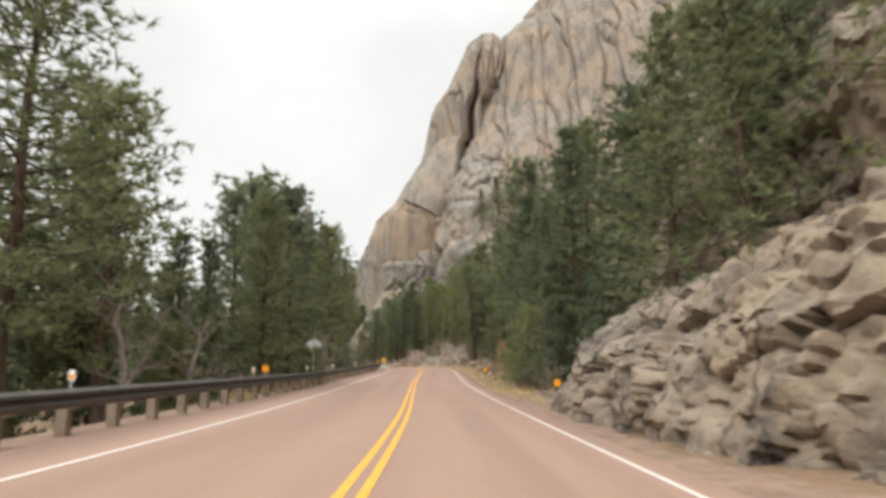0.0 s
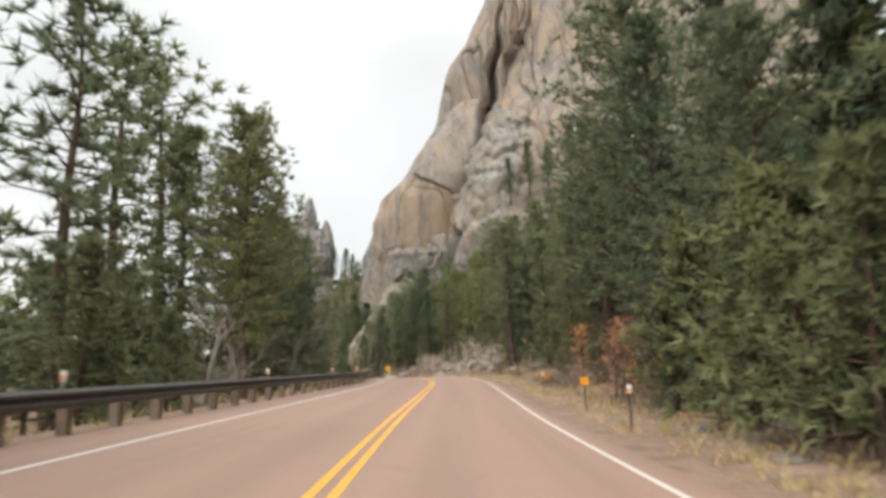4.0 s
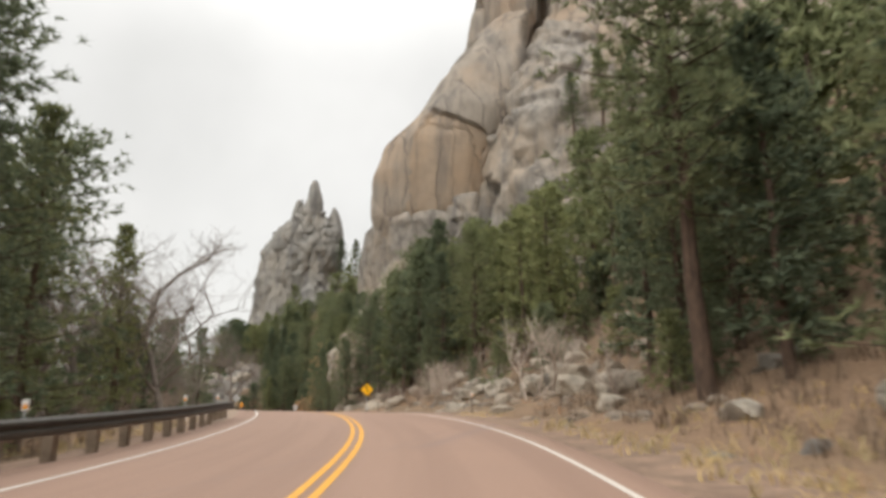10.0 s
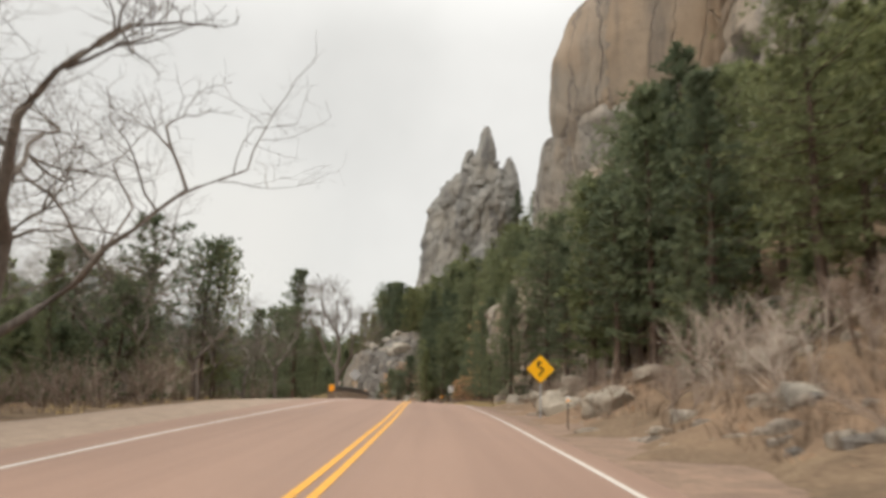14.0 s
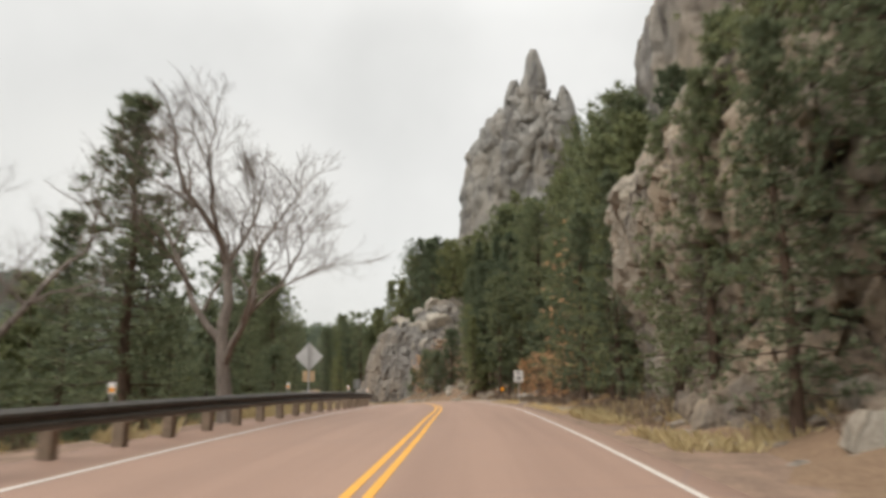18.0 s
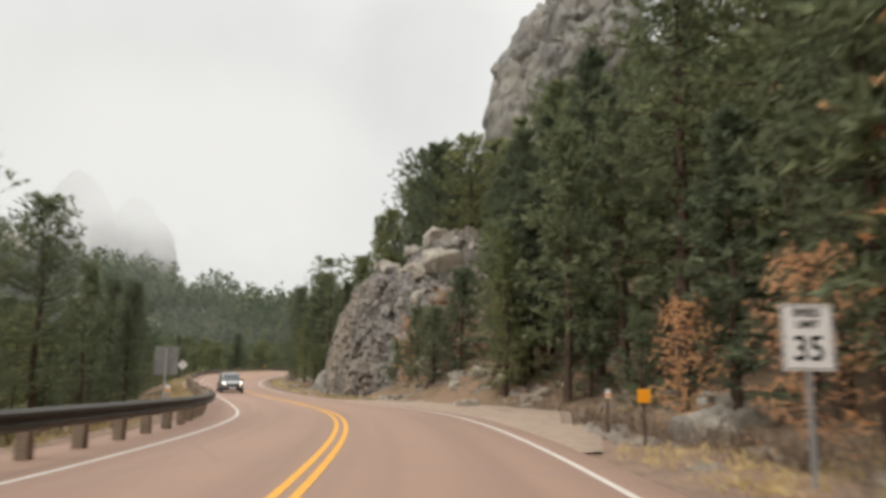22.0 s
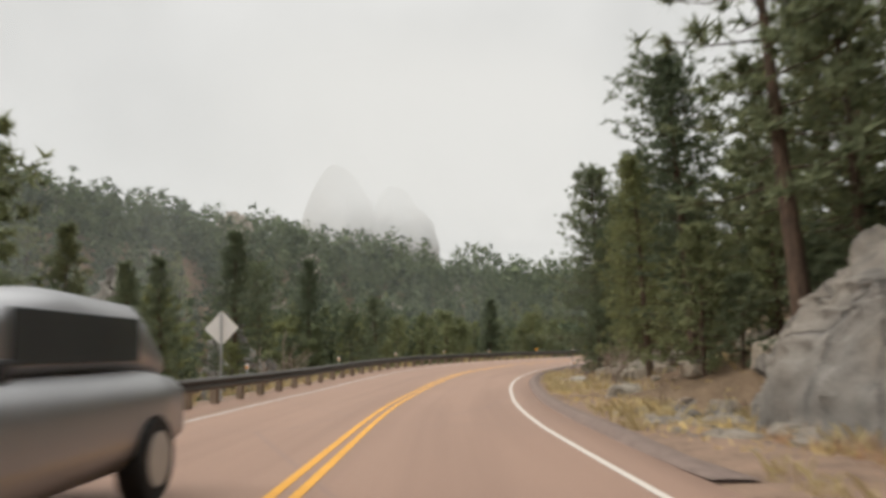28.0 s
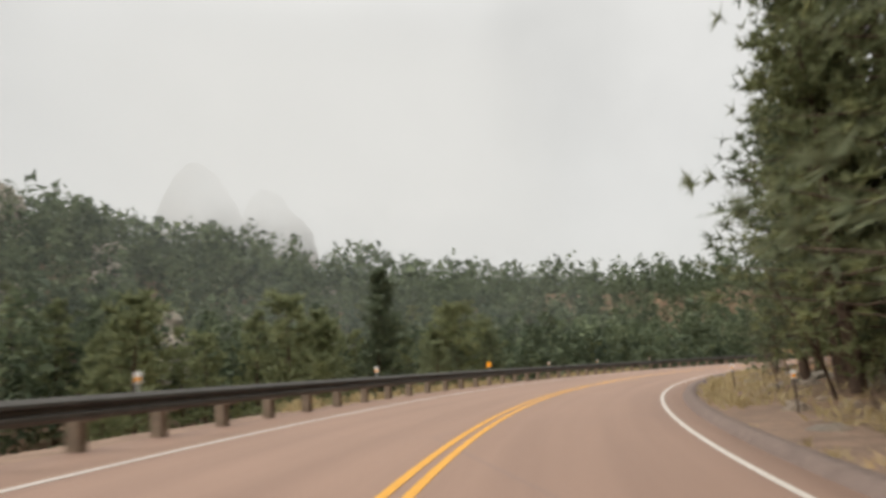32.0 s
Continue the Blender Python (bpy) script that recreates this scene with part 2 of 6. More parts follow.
def rock_material(name, light, dark, stain, rust, fleck=1.0, deep=0.6, upright=0.16, spread=0.6):
    m, n, l, b = material(name, light, 0.9, 0, 0.2)
    v = place(n, l)
    tall = place(n, l, (1, 1, 0.10))
    broad, mid, fine = noise_tex(n, l, v, 0.09, 4), noise_tex(n, l, place(n, l, (1, 1, 0.3)) if upright < 0.1 else v, 0.7 * fleck, 6, 0.65), noise_tex(n, l, v, 7 * fleck, 5, 0.7)
    streak = noise_tex(n, l, tall, 0.42 * fleck, 6, 0.65)
    c = ramp(n, l, mid, [(0.28, dark), (0.62, light)])
    c = mix(n, l, ramp(n, l, broad, [(0.44, (0, 0, 0)), (spread, (0.9, 0.9, 0.9))]), c, rust)
    c = mix(n, l, ramp(n, l, streak, [(0.48, (0, 0, 0)), (0.66, (0.85, 0.85, 0.85))]), c, stain)
    c = mix(n, l, 0.35, c, ramp(n, l, fine, [(0.3, dark), (0.7, light)]))
    bend = n.new("ShaderNodeVectorMath")
    bend.operation = "MULTIPLY_ADD"
    wob = n.new("ShaderNodeTexNoise")
    wob.inputs["Scale"].default_value = 0.6 * fleck
    l.new(v, wob.inputs["Vector"])
    l.new(wob.outputs["Color"], bend.inputs[0])
    bend.inputs[1].default_value = (1.1 / fleck, 1.1 / fleck, 1.1 / fleck)
    l.new(place(n, l, (1, 1, upright)), bend.inputs[2])
    vor = n.new("ShaderNodeTexVoronoi")
    vor.feature = "DISTANCE_TO_EDGE"
    vor.inputs["Scale"].default_value = 0.26 * fleck
    l.new(bend.outputs[0], vor.inputs["Vector"])
    joint = ramp(n, l, vor.outputs["Distance"], [(0.0, (0, 0, 0)), (0.025, (1, 1, 1))])
    c = mix(n, l, joint, mix(n, l, deep, c, stain), c)
    l.new(c, b.inputs["Base Color"])
    sum2 = n.new("ShaderNodeMath")
    sum2.operation = "ADD"
    l.new(joint, sum2.inputs[0])
    both = n.new("ShaderNodeMath")
    both.operation = "ADD"
    l.new(mid, both.inputs[0])
    l.new(fine, both.inputs[1])
    l.new(both.outputs[0], sum2.inputs[1])
    bump(n, l, b, sum2.outputs[0], 0.8, 0.25 / fleck)
    return m


def ground_material():
    m, n, l, b = material("forest_floor", (0.2, 0.14, 0.09), 0.95, 0, 0.1)
    v = place(n, l)
    broad, mid, fine = noise_tex(n, l, v, 0.12, 4), noise_tex(n, l, v, 0.9, 5, 0.6), noise_tex(n, l, v, 9, 4, 0.7)
    c = ramp(n, l, mid, [(0.3, (0.07, 0.047, 0.033)), (0.5, (0.14, 0.09, 0.06)), (0.72, (0.235, 0.165, 0.105))])
    c = mix(n, l, ramp(n, l, broad, [(0.44, (0, 0, 0)), (0.62, (0.75, 0.75, 0.75))]), c, (0.25, 0.15, 0.097))
    c = mix(n, l, 0.4, c, ramp(n, l, fine, [(0.3, (0.08, 0.06, 0.04)), (0.7, (0.33, 0.25, 0.16))]))
    l.new(c, b.inputs["Base Color"])
    bump(n, l, b, fine, 0.7, 0.08)
    return m


def leaf_material(name, a, c2, glow=0.2, patch=0.0):
    m, n, l, b = material(name, a, 0.7, 0, 0.1)
    info = n.new("ShaderNodeObjectInfo")
    g = n.new("ShaderNodeNewGeometry")
    c = mix(n, l, g.outputs["Random Per Island"], a, c2)
    if patch:
        c = mix(n, l, 1.0, c, ramp(n, l, noise_tex(n, l, g.outputs["Position"], patch, 2), [(0.32, (0.55, 0.58, 0.6)), (0.68, (1.4, 1.35, 1.2))]), "MULTIPLY")
    c = mix(n, l, 1.0, c, ramp(n, l, info.outputs["Random"], [(0.0, (0.72, 0.76, 0.78)), (0.5, (0.98, 1.0, 1.0)), (1.0, (1.22, 1.15, 0.88))]), "MULTIPLY")
    l.new(c, b.inputs["Base Color"])
    tr = n.new("ShaderNodeBsdfTranslucent")
    l.new(c, tr.inputs["Color"])
    mx = n.new("ShaderNodeMixShader")
    mx.inputs[0].default_value = glow
    out = n["Material Output"]
    l.new(b.outputs[0], mx.inputs[1])
    l.new(tr.outputs[0], mx.inputs[2])
    l.new(mx.outputs[0], out.inputs["Surface"])
    return m


def bark_material(name, a, c2):
    m, n, l, b = material(name, a, 0.95, 0, 0.1)
    v = place(n, l, (1, 1, 0.25))
    f = noise_tex(n, l, v, 9, 5, 0.7)
    l.new(ramp(n, l, f, [(0.3, a), (0.7, c2)]), b.inputs["Base Color"])
    bump(n, l, b, f, 0.8, 0.04)
    return m


ASPHALT = asphalt_material()
YELLOW = plain("yellow_paint", (0.62, 0.30, 0.03), 0.6, 0, 0.15, 5, 0.1)
WHITE = plain("white_paint", (0.54, 0.49, 0.44), 0.6, 0, 0.12, 5, 0.1)
RUST = plain("weathered_steel", (0.064, 0.058, 0.050), 0.55, 0.45, 0.35, 3, 0.1)
POST = plain("grey_timber", (0.22, 0.17, 0.125), 0.9, 0, 0.35, 4, 0.4)
GRAVEL = plain("pale_gravel", (0.28, 0.21, 0.158), 0.95, 0, 0.3, 3, 0.6)
VERGE = plain("verge_soil", (0.20, 0.134, 0.095), 0.95, 0, 0.45, 1.6, 0.8)
GROUND = ground_material()
GRANITE = rock_material("granite", (0.355, 0.305, 0.25), (0.20, 0.178, 0.152), (0.10, 0.095, 0.092), (0.41, 0.295, 0.20), 0.8, 0.6, 0.04, 0.64)
FRESH_ROCK = rock_material("fresh_broken_granite", (0.40, 0.31, 0.225), (0.27, 0.215, 0.165), (0.13, 0.12, 0.11), (0.42, 0.295, 0.19), 0.8, 0.4, 0.12)
CRAG = rock_material("crag_granite", (0.42, 0.35, 0.27), (0.11, 0.094, 0.08), (0.055, 0.05, 0.046), (0.40, 0.30, 0.205), 1.6, 0.7, 0.5)
BLUFF_ROCK = rock_material("bluff_granite", (0.43, 0.375, 0.30), (0.17, 0.15, 0.128), (0.09, 0.083, 0.077), (0.40, 0.31, 0.22), 1.6, 0.5, 0.4)
GREY_ROCK = rock_material("grey_schist", (0.31, 0.285, 0.255), (0.115, 0.107, 0.098), (0.065, 0.063, 0.061), (0.31, 0.25, 0.185), 2.2)
BOULDER = rock_material("boulder_granite", (0.47, 0.42, 0.345), (0.25, 0.222, 0.188), (0.13, 0.122, 0.112), (0.40, 0.33, 0.25), 2.5, 0.4)
SPIRE_ROCK = rock_material("spire_granite", (0.33, 0.312, 0.28), (0.165, 0.16, 0.152), (0.088, 0.088, 0.09), (0.31, 0.275, 0.228), 1.0, 0.5)
GREY_GRANITE = rock_material("grey_granite", (0.36, 0.325, 0.28), (0.165, 0.15, 0.135), (0.08, 0.077, 0.075), (0.36, 0.28, 0.20), 1.3, 0.35)
NEEDLES = leaf_material("pine_needles", (0.136, 0.160, 0.094), (0.236, 0.256, 0.153), 0.40)
NEEDLES_DARK = leaf_material("dark_needles", (0.108, 0.132, 0.082), (0.185, 0.208, 0.125), 0.35)
WOODS_GREEN = leaf_material("far_needles", (0.088, 0.112, 0.072), (0.150, 0.174, 0.110), 0.3, 0.22)
BRUSH = bark_material("dry_brush_stems", (0.10, 0.072, 0.052), (0.24, 0.18, 0.13))
NEEDLES_DEAD = leaf_material("dead_needles", (0.56, 0.32, 0.19), (0.70, 0.45, 0.29), 0.4)
GRASS = leaf_material("dry_grass", (0.42, 0.31, 0.155), (0.60, 0.48, 0.27))
BARK = bark_material("pine_bark", (0.045, 0.034, 0.028), (0.14, 0.095, 0.068))
BARE = bark_material("bare_wood", (0.13, 0.108, 0.094), (0.27, 0.23, 0.195))
TWIG = bark_material("shrub_twigs", (0.20, 0.15, 0.12), (0.38, 0.31, 0.25))
PALE_TWIG = bark_material("pale_twigs", (0.34, 0.28, 0.23), (0.52, 0.44, 0.37))
STEEL = plain("galvanised_steel", (0.44, 0.45, 0.45), 0.45, 0.6, 0.12, 8, 0.05)
SIGN_BACK = plain("bare_aluminium", (0.55, 0.55, 0.54), 0.5, 0.2, 0.08, 5, 0.0)
SIGN_YELLOW = plain("sign_yellow", (0.90, 0.46, 0.01), 0.45, 0, 0.04, 3, 0.0)
SIGN_ORANGE = plain("reflector_orange", (0.90, 0.36, 0.02), 0.4, 0, 0.06, 9, 0.0)
SIGN_WHITE = plain("sign_white", (0.80, 0.78, 0.75), 0.5, 0, 0.04, 3, 0.0)
BLACK = plain("black_paint", (0.015, 0.015, 0.015), 0.5, 0, 0.2, 5, 0.0)


# ---- builders ----
def mesh_object(name, verts, faces, mat, parent=None, label="", soft=False):
    me = bpy.data.meshes.new(name)
    me.from_pydata([tuple(v) for v in verts], [], faces)
    me.materials.append(mat)
    if soft:
        me.shade_smooth()
    me.update()
    ob = new(name, me)
    if parent:
        ob.parent = parent
    if label:
        ob["label"] = label
    return ob


def part(name, bm, mat, parent, label="", soft=False):
    me = bpy.data.meshes.new(name)
    bm.to_mesh(me)
    bm.free()
    me.materials.append(mat)
    if soft:
        me.shade_smooth()
    ob = new(name, me)
    ob.parent = parent
    if label:
        ob["label"] = label
    return ob


def shared(name, me, parent, m):
    ob = new(name, me)
    ob.parent = parent
    ob.matrix_basis = m
    return ob


def empty(name, m=None):
    ob = new(name)
    ob.empty_display_size = 0.2
    if m:
        ob.matrix_basis = m
    return ob


def box(bm, x0, x1, y0, y1, z0, z1, bevel=0.0):
    made = bmesh.ops.create_cube(bm, size=1, matrix=Matrix.Translation(((x0 + x1) / 2, (y0 + y1) / 2, (z0 + z1) / 2)) @ Matrix.Diagonal((x1 - x0, y1 - y0, z1 - z0, 1)))
    if bevel:
        edges = list({e for v in made["verts"] for e in v.link_edges})
        bmesh.ops.bevel(bm, geom=edges, offset=bevel, segments=2, affect="EDGES", profile=0.5)
    return bm


def pipe(bm, r, z0, z1, n=10, x=0.0, y=0.0, r2=None):
    bmesh.ops.create_cone(bm, cap_ends=True, segments=n, radius1=r, radius2=r if r2 is None else r2, depth=z1 - z0, matrix=Matrix.Translation((x, y, (z0 + z1) / 2)))
    return bm


def ribbon(name, s0, s1, cols, mat, step=1.0, shift=None, kind="structure", label="", category="", uneven=0.0, parent=None, rise=None, pinch=None):
    """A strip along the road; cols are (distance right, height over the surface) across it."""
    ss = np.arange(s0, s1 + 0.01, step)
    verts, faces, k = [], [], len(cols)
    for i, s in enumerate(ss):
        for j, (d, dz) in enumerate(cols):
            w = 0.0
            if uneven and 0 < j:
                w = uneven * noise.noise((s * 0.5, d * 1.3, 3.1))
            if pinch:
                d = cols[0][0] + (d - cols[0][0]) * pinch(s)
            verts.append(at(s, d + w * 1.2 + (shift(s) if shift else 0), dz * (rise(s) if rise else 1) + w * 0.4))
        if i:
            for j in range(k - 1):
                a = (i - 1) * k + j
                faces.append((a, a + 1, a + 1 + k, a + k))
    ob = mesh_object(name, verts, faces, mat, parent, soft=True)
    lay = ob.data.uv_layers.new(name="UVMap")
    for lp in ob.data.loops:
        i, j = divmod(lp.vertex_index, k)
        lay.data[lp.index].uv = (cols[j][0], ss[i])
    if not parent:
        tagged(ob, label, category, "", kind)
    return ob


# ---- ground, road, paint ----
def ground():
    def axis(lo, hi, step, reach):
        core = list(np.arange(lo, hi + 0.1, step))
        out, w, v = [], step, hi
        while v < hi + reach:
            w *= 1.35
            v += w
            out.append(v)
        back, w, v = [], step, lo
        while v > lo - reach:
            w *= 1.35
            v -= w
            back.append(v)
        return np.array(back[::-1] + core + out)
    xs, ys = axis(-290, 70, 2.5, 2600), axis(-60, 470, 2.5, 2600)
    gx, gy = np.meshgrid(xs, ys)
    z = ground_z(gx.ravel(), gy.ravel())
    verts = np.stack([gx.ravel(), gy.ravel(), z], 1)
    w = len(xs)
    faces = [(j * w + i, j * w + i + 1, (j + 1) * w + i + 1, (j + 1) * w + i) for j in range(len(ys) - 1) for i in range(w - 1)]
    tagged(mesh_object("ground", verts.tolist(), faces, GROUND, soft=True), "brown forest floor of soil, needles and dry grass", "ground", "", "structure")


ground()
ribbon("road", 0, END, [(-5.0, -0.12), (-4.9, 0), (-3.6, 0), (0, 0), (3.6, 0), (4.15, 0), (4.3, -0.12)], ASPHALT, label="pinkish asphalt road with two lanes, slightly worn", category="road")
ribbon("verge_right", 0, END, [(4.15, -0.05), (4.7, -0.03), (5.4, 0.0), (6.2, 0.03), (7.4, -0.15), (8.0, -0.6)], VERGE, label="bare earth verge with dry grass beside the road", category="verge", uneven=0.12)
ribbon("verge_left", 0, END, [(-4.85, -0.05), (-5.4, -0.06), (-6.2, -0.1), (-7.2, -0.7)], VERGE, label="bare earth shoulder behind the guardrail", category="verge", uneven=0.08)
ribbon("gravel_pullout", 238, 276, [(4.1, -0.02), (5.0, 0.03), (6.5, 0.04), (8.2, 0.03), (9.0, -0.4)], GRAVEL, label="pale gravel pullout on the road's edge", category="gravel", uneven=0.1, pinch=lambda s: float(np.interp(s, [238, 249, 268, 276], [0.08, 1, 1, 0.2])), rise=lambda s: float(np.interp(s, [238, 245, 270, 276], [0.02, 1, 1, 0.02])))
ribbon("gravel_shoulder", 148, 190, [(-4.8, -0.02), (-5.4, 0.02), (-6.6, 0.02), (-7.8, -0.04), (-8.6, -0.5)], GRAVEL, label="pale gravel shoulder along the road", category="gravel", uneven=0.1, pinch=lambda s: float(np.interp(s, [148, 156, 182, 190], [0.1, 1, 1, 0.1])))
ribbon("asphalt_curb", 296, 420, [(4.2, -0.05), (4.32, 0.10), (4.55, 0.11), (4.75, -0.08)], plain("curb_asphalt", (0.17, 0.125, 0.105), 0.9, 0, 0.3, 5, 0.5), label="low dark asphalt curb at the road's edge", category="curb", rise=lambda s: float(np.interp(s, [296, 301], [0.05, 1])))


def verge_shift(s):
    """The right lane is a little narrower past the rock cut."""
    return np.interp(s, [284, 302, 318, 332], [0, -0.28, -0.22, 0])


def lane_shift(s):
    """The left lane is wider before the bend and narrower in it."""
    return np.interp(s, [120, 140, 165, 185, 214, 236, 252, 270], [0, -0.25, -0.25, 0, 0, 0.4, 0.4, 0])


for d0, d1, mat, nm, lab in ((-3.65, -3.55, WHITE, "edge_line", "solid white edge line"), (3.55, 3.65, WHITE, "edge_line", "solid white edge line"), (-0.17, -0.06, YELLOW, "centre_line", "solid yellow centre line"), (0.06, 0.17, YELLOW, "centre_line", "solid yellow centre line")):
    ribbon(nm, 0, END, [(d0, 0.006), (d1, 0.006)], mat, shift=lane_shift if d0 < -1 else verge_shift if d0 > 1 else None, label=lab + " painted on the asphalt", category="road marking")


# ---- rock ----
HALF = Vector((0.5, 0.5, 0.5))


def loft(name, levels, mat, parent=None, n=120, m=80, amp=1.0, block=0.22, groove=0.9, grain=0.35, power=2.6, seed=0.0, step=0.5, pock=0.5, pitch=0.7, facet=1.3, sharp=16.0, low=1.2, carve=None, crisp=0.0, deepen=1.0):
    """A rock body as a stack of rounded outlines; levels are (z, x, y, half width, half depth, turn). Its faces are broken into blocks with cracks between."""
    lv = np.array(levels, float)
    u = np.linspace(0, len(lv) - 1, m)
    rows = np.stack([np.interp(u, range(len(lv)), lv[:, k]) for k in range(6)], 1)
    for _ in range(3):
        rows[1:-1] = (rows[:-2] + 2 * rows[1:-1] + rows[2:]) / 4
    rise = np.clip(-np.gradient(rows[:, 3]) / np.maximum(np.gradient(rows[:, 0]), 0.05), -0.8, 1.6)
    verts, faces = [], []
    for (z, cx, cy, rx, ry, turn), lean in zip(rows, rise):
        ct, st = math.cos(radians(turn)), math.sin(radians(turn))
        for k in range(n):
            a = 2 * math.pi * k / n
            c, s = math.cos(a), math.sin(a)
            r = (abs(c) ** power + abs(s) ** power) ** (-1 / power)
            ex, ey = rx * r * c, ry * r * s
            p = Vector((cx + ex * ct - ey * st, cy + ex * st + ey * ct, z))
            out = Vector((ct * c - st * s, st * c + ct * s, lean)).normalized()
            q = Vector((p.x + seed, p.y, p.z))
            warp = 0.5 * noise.noise(Vector((q.x, q.y, q.z * (0.2 if grain < 0.1 else 1.0))) * block * 1.1)
            w = Vector((q.x * block + warp, q.y * block * deepen + warp, q.z * block * grain))
            d1, spot = noise.voronoi(w)
            w2 = Vector((q.x, q.y * deepen, q.z * pitch)) * block * 3.1
            d2 = noise.voronoi(w2)
            d2, spot2 = d2
            tilt1 = (noise.cell_vector(spot[0] * 31) - HALF).dot(w - spot[0])
            tilt2 = (noise.cell_vector(spot2[0] * 31) - HALF).dot(w2 - spot2[0])
            h = low * noise.noise(q * block * 0.45) - groove * math.exp(-(d1[1] - d1[0]) * sharp) + step * noise.noise(spot[0] * 5.3) + facet * tilt1
            h += pock * (step * 0.7 * noise.noise(spot2[0] * 4.1) - 0.4 * groove * math.exp(-(d2[1] - d2[0]) * 16) + 0.25 * noise.noise(q * block * 6) + 0.6 * facet * tilt2)
            lift = 0.4 * min(amp, 1.0) * noise.noise(q * block * 2.2 + Vector((9, 4, 2)))
            spot3 = Vector((p.x + out.x * amp * h, p.y + out.y * amp * h, z + out.z * amp * h + lift))
            verts.append(carve(spot3) if carve else spot3)
    for j in range(m - 1):
        for k in range(n):
            a, b = j * n + k, j * n + (k + 1) % n
            faces.append((a, b, b + n, a + n))
    top = rows[-1]
    verts.append((top[1], top[2], top[0] + 0.3 * amp))
    t0 = (m - 1) * n
    faces += [(t0 + k, t0 + (k + 1) % n, len(verts) - 1) for k in range(n)]
    ob = mesh_object(name, verts, faces, mat, parent, soft=True)
    if crisp:
        ob.data.set_sharp_from_angle(angle=radians(crisp))
    return ob


def chimney(p):
    """The deep vertical cleft between the pillar and the wall, narrowing upwards."""
    if p.y > 214 or not 46 < p.z < 108:
        return p
    x = np.interp(p.z, [46, 60, 84, 108], [-6.0, -4.0, -0.5, 3.0]) + 0.5 * math.sin(p.z * 0.45)
    wide = np.interp(p.z, [46, 60, 74, 90, 108], [1.5, 1.3, 1.0, 0.6, 0.5])
    deep = np.interp(p.z, [46, 56, 62, 84, 92, 108], [0, 3, 8, 8, 2.5, 1.0])
    return p + Vector((0, deep * math.exp(-((p.x - x) / wide) ** 2), 0))


def in_scar(p):
    """How far a place lies in the fresh break on the rounded block: 1 inside, 0 outside."""
    w = 1.6 * noise.noise(p * 0.22) + 0.5 * noise.noise(p * 0.9)
    top = np.interp(p.x, [-22, -20, -16, -11.5], [49.4, 49.8, 47.6, 45.0])
    left = np.interp(p.z, [30, 40, 50], [-25.0, -22.6, -20.4])
    return float(smooth(left - 0.5, left + 0.9, p.x + w) * smooth(-11.0, -12.2, p.x + w) * smooth(top + 0.5, top - 0.3, p.z + 0.6 * w)) if p.y < 188 else 0.0


def scar(p):
    fade = float(np.interp(p.z, [36, 44, 50], [0.2, 0.6, 1.2]) * np.interp(p.x, [-23, -20, -16], [0.3, 0.9, 1.2]))
    return chimney(p + Vector((0.2, 0.9, 0)) * in_scar(p) * fade)


cliff = tagged(empty("cliff"), "towering grey-tan granite cliff with dark vertical cracks", "cliff")
loft("rock_wall", [(8, 40, 210, 62, 42, 0), (40, 42, 214, 56, 38, 0), (62, 43, 218, 52, 36, 0), (83, 46.5, 225, 49.5, 32, 0), (107, 51.5, 230, 50, 30, 0), (122, 63.5, 234, 48, 26, 0), (150, 74, 238, 40, 22, 0)],
     GRANITE, cliff, 760, 170, 1.6, 0.15, 1.5, 0.03, 3.6, 3, 1.0, 0.22, 0.06, 0.8, 30.0, 0.5, chimney, 0, 0.12)
loft("pillar", [(54, -9, 200, 13, 10, 0), (68, -5.5, 202, 10, 8, 0), (76, -5.6, 202, 8.2, 8, 0), (83, -5.0, 203, 7.2, 8, 0), (88, -1.8, 204, 7.4, 8, 0), (92, 0.6, 204.5, 8.0, 8, 0), (100, 2.4, 205.5, 7.2, 7.5, 0), (105, 3.0, 206.5, 5.8, 6, 0), (107.5, 3.6, 207, 4.2, 4.4, 0), (109, 3.8, 207, 2.4, 2.6, 0)],
     GRANITE, cliff, 220, 110, 0.9, 0.2, 1.0, 0.08, 2.8, 11, 0.9, 0.25, 0.2, 1.3, 24.0, 0.8, chimney, 0, 0.4)
block = loft("overhang", [(29, -21.0, 190.5, 8.4, 8, 0), (33.5, -20.4, 190, 10.0, 9.4, 0), (40, -19.8, 190, 10.6, 10, 0), (45, -17.6, 190.5, 10.8, 10.5, 0), (50, -13.6, 191, 9.8, 10, 0), (57, -10.4, 193, 9.8, 9, 0), (64, -7, 195, 8.5, 8, 0), (70, -5, 197, 6, 7, 0)],
     GRANITE, cliff, 340, 170, 0.8, 0.10, 0.15, 0.3, 2.5, 27, 0.5, 0.2, 0.4, 1.3, 24.0, 0.8, scar)
block.data.materials.append(FRESH_ROCK)
for f in block.data.polygons:
    if in_scar(f.center) > 0.6:
        f.material_index = 1
loft("lower_slab", [(2, -16.4, 197, 16.4, 14, 0), (14, -16.4, 196.5, 16.4, 14, 0), (22, -16.8, 196, 16.4, 14, 0), (27, -17.0, 195, 15.8, 13.5, 0), (32, -16.8, 193.5, 14.8, 13, 0), (36, -14, 192, 10, 10, 0), (38, -12, 192, 6, 7, 0)],
     GREY_GRANITE, cliff, 320, 150, 0.9, 0.2, 0.7, 0.3, 2.6, 41, 1.0, 0.35, 0.4, 1.7, 22.0, 0.9)
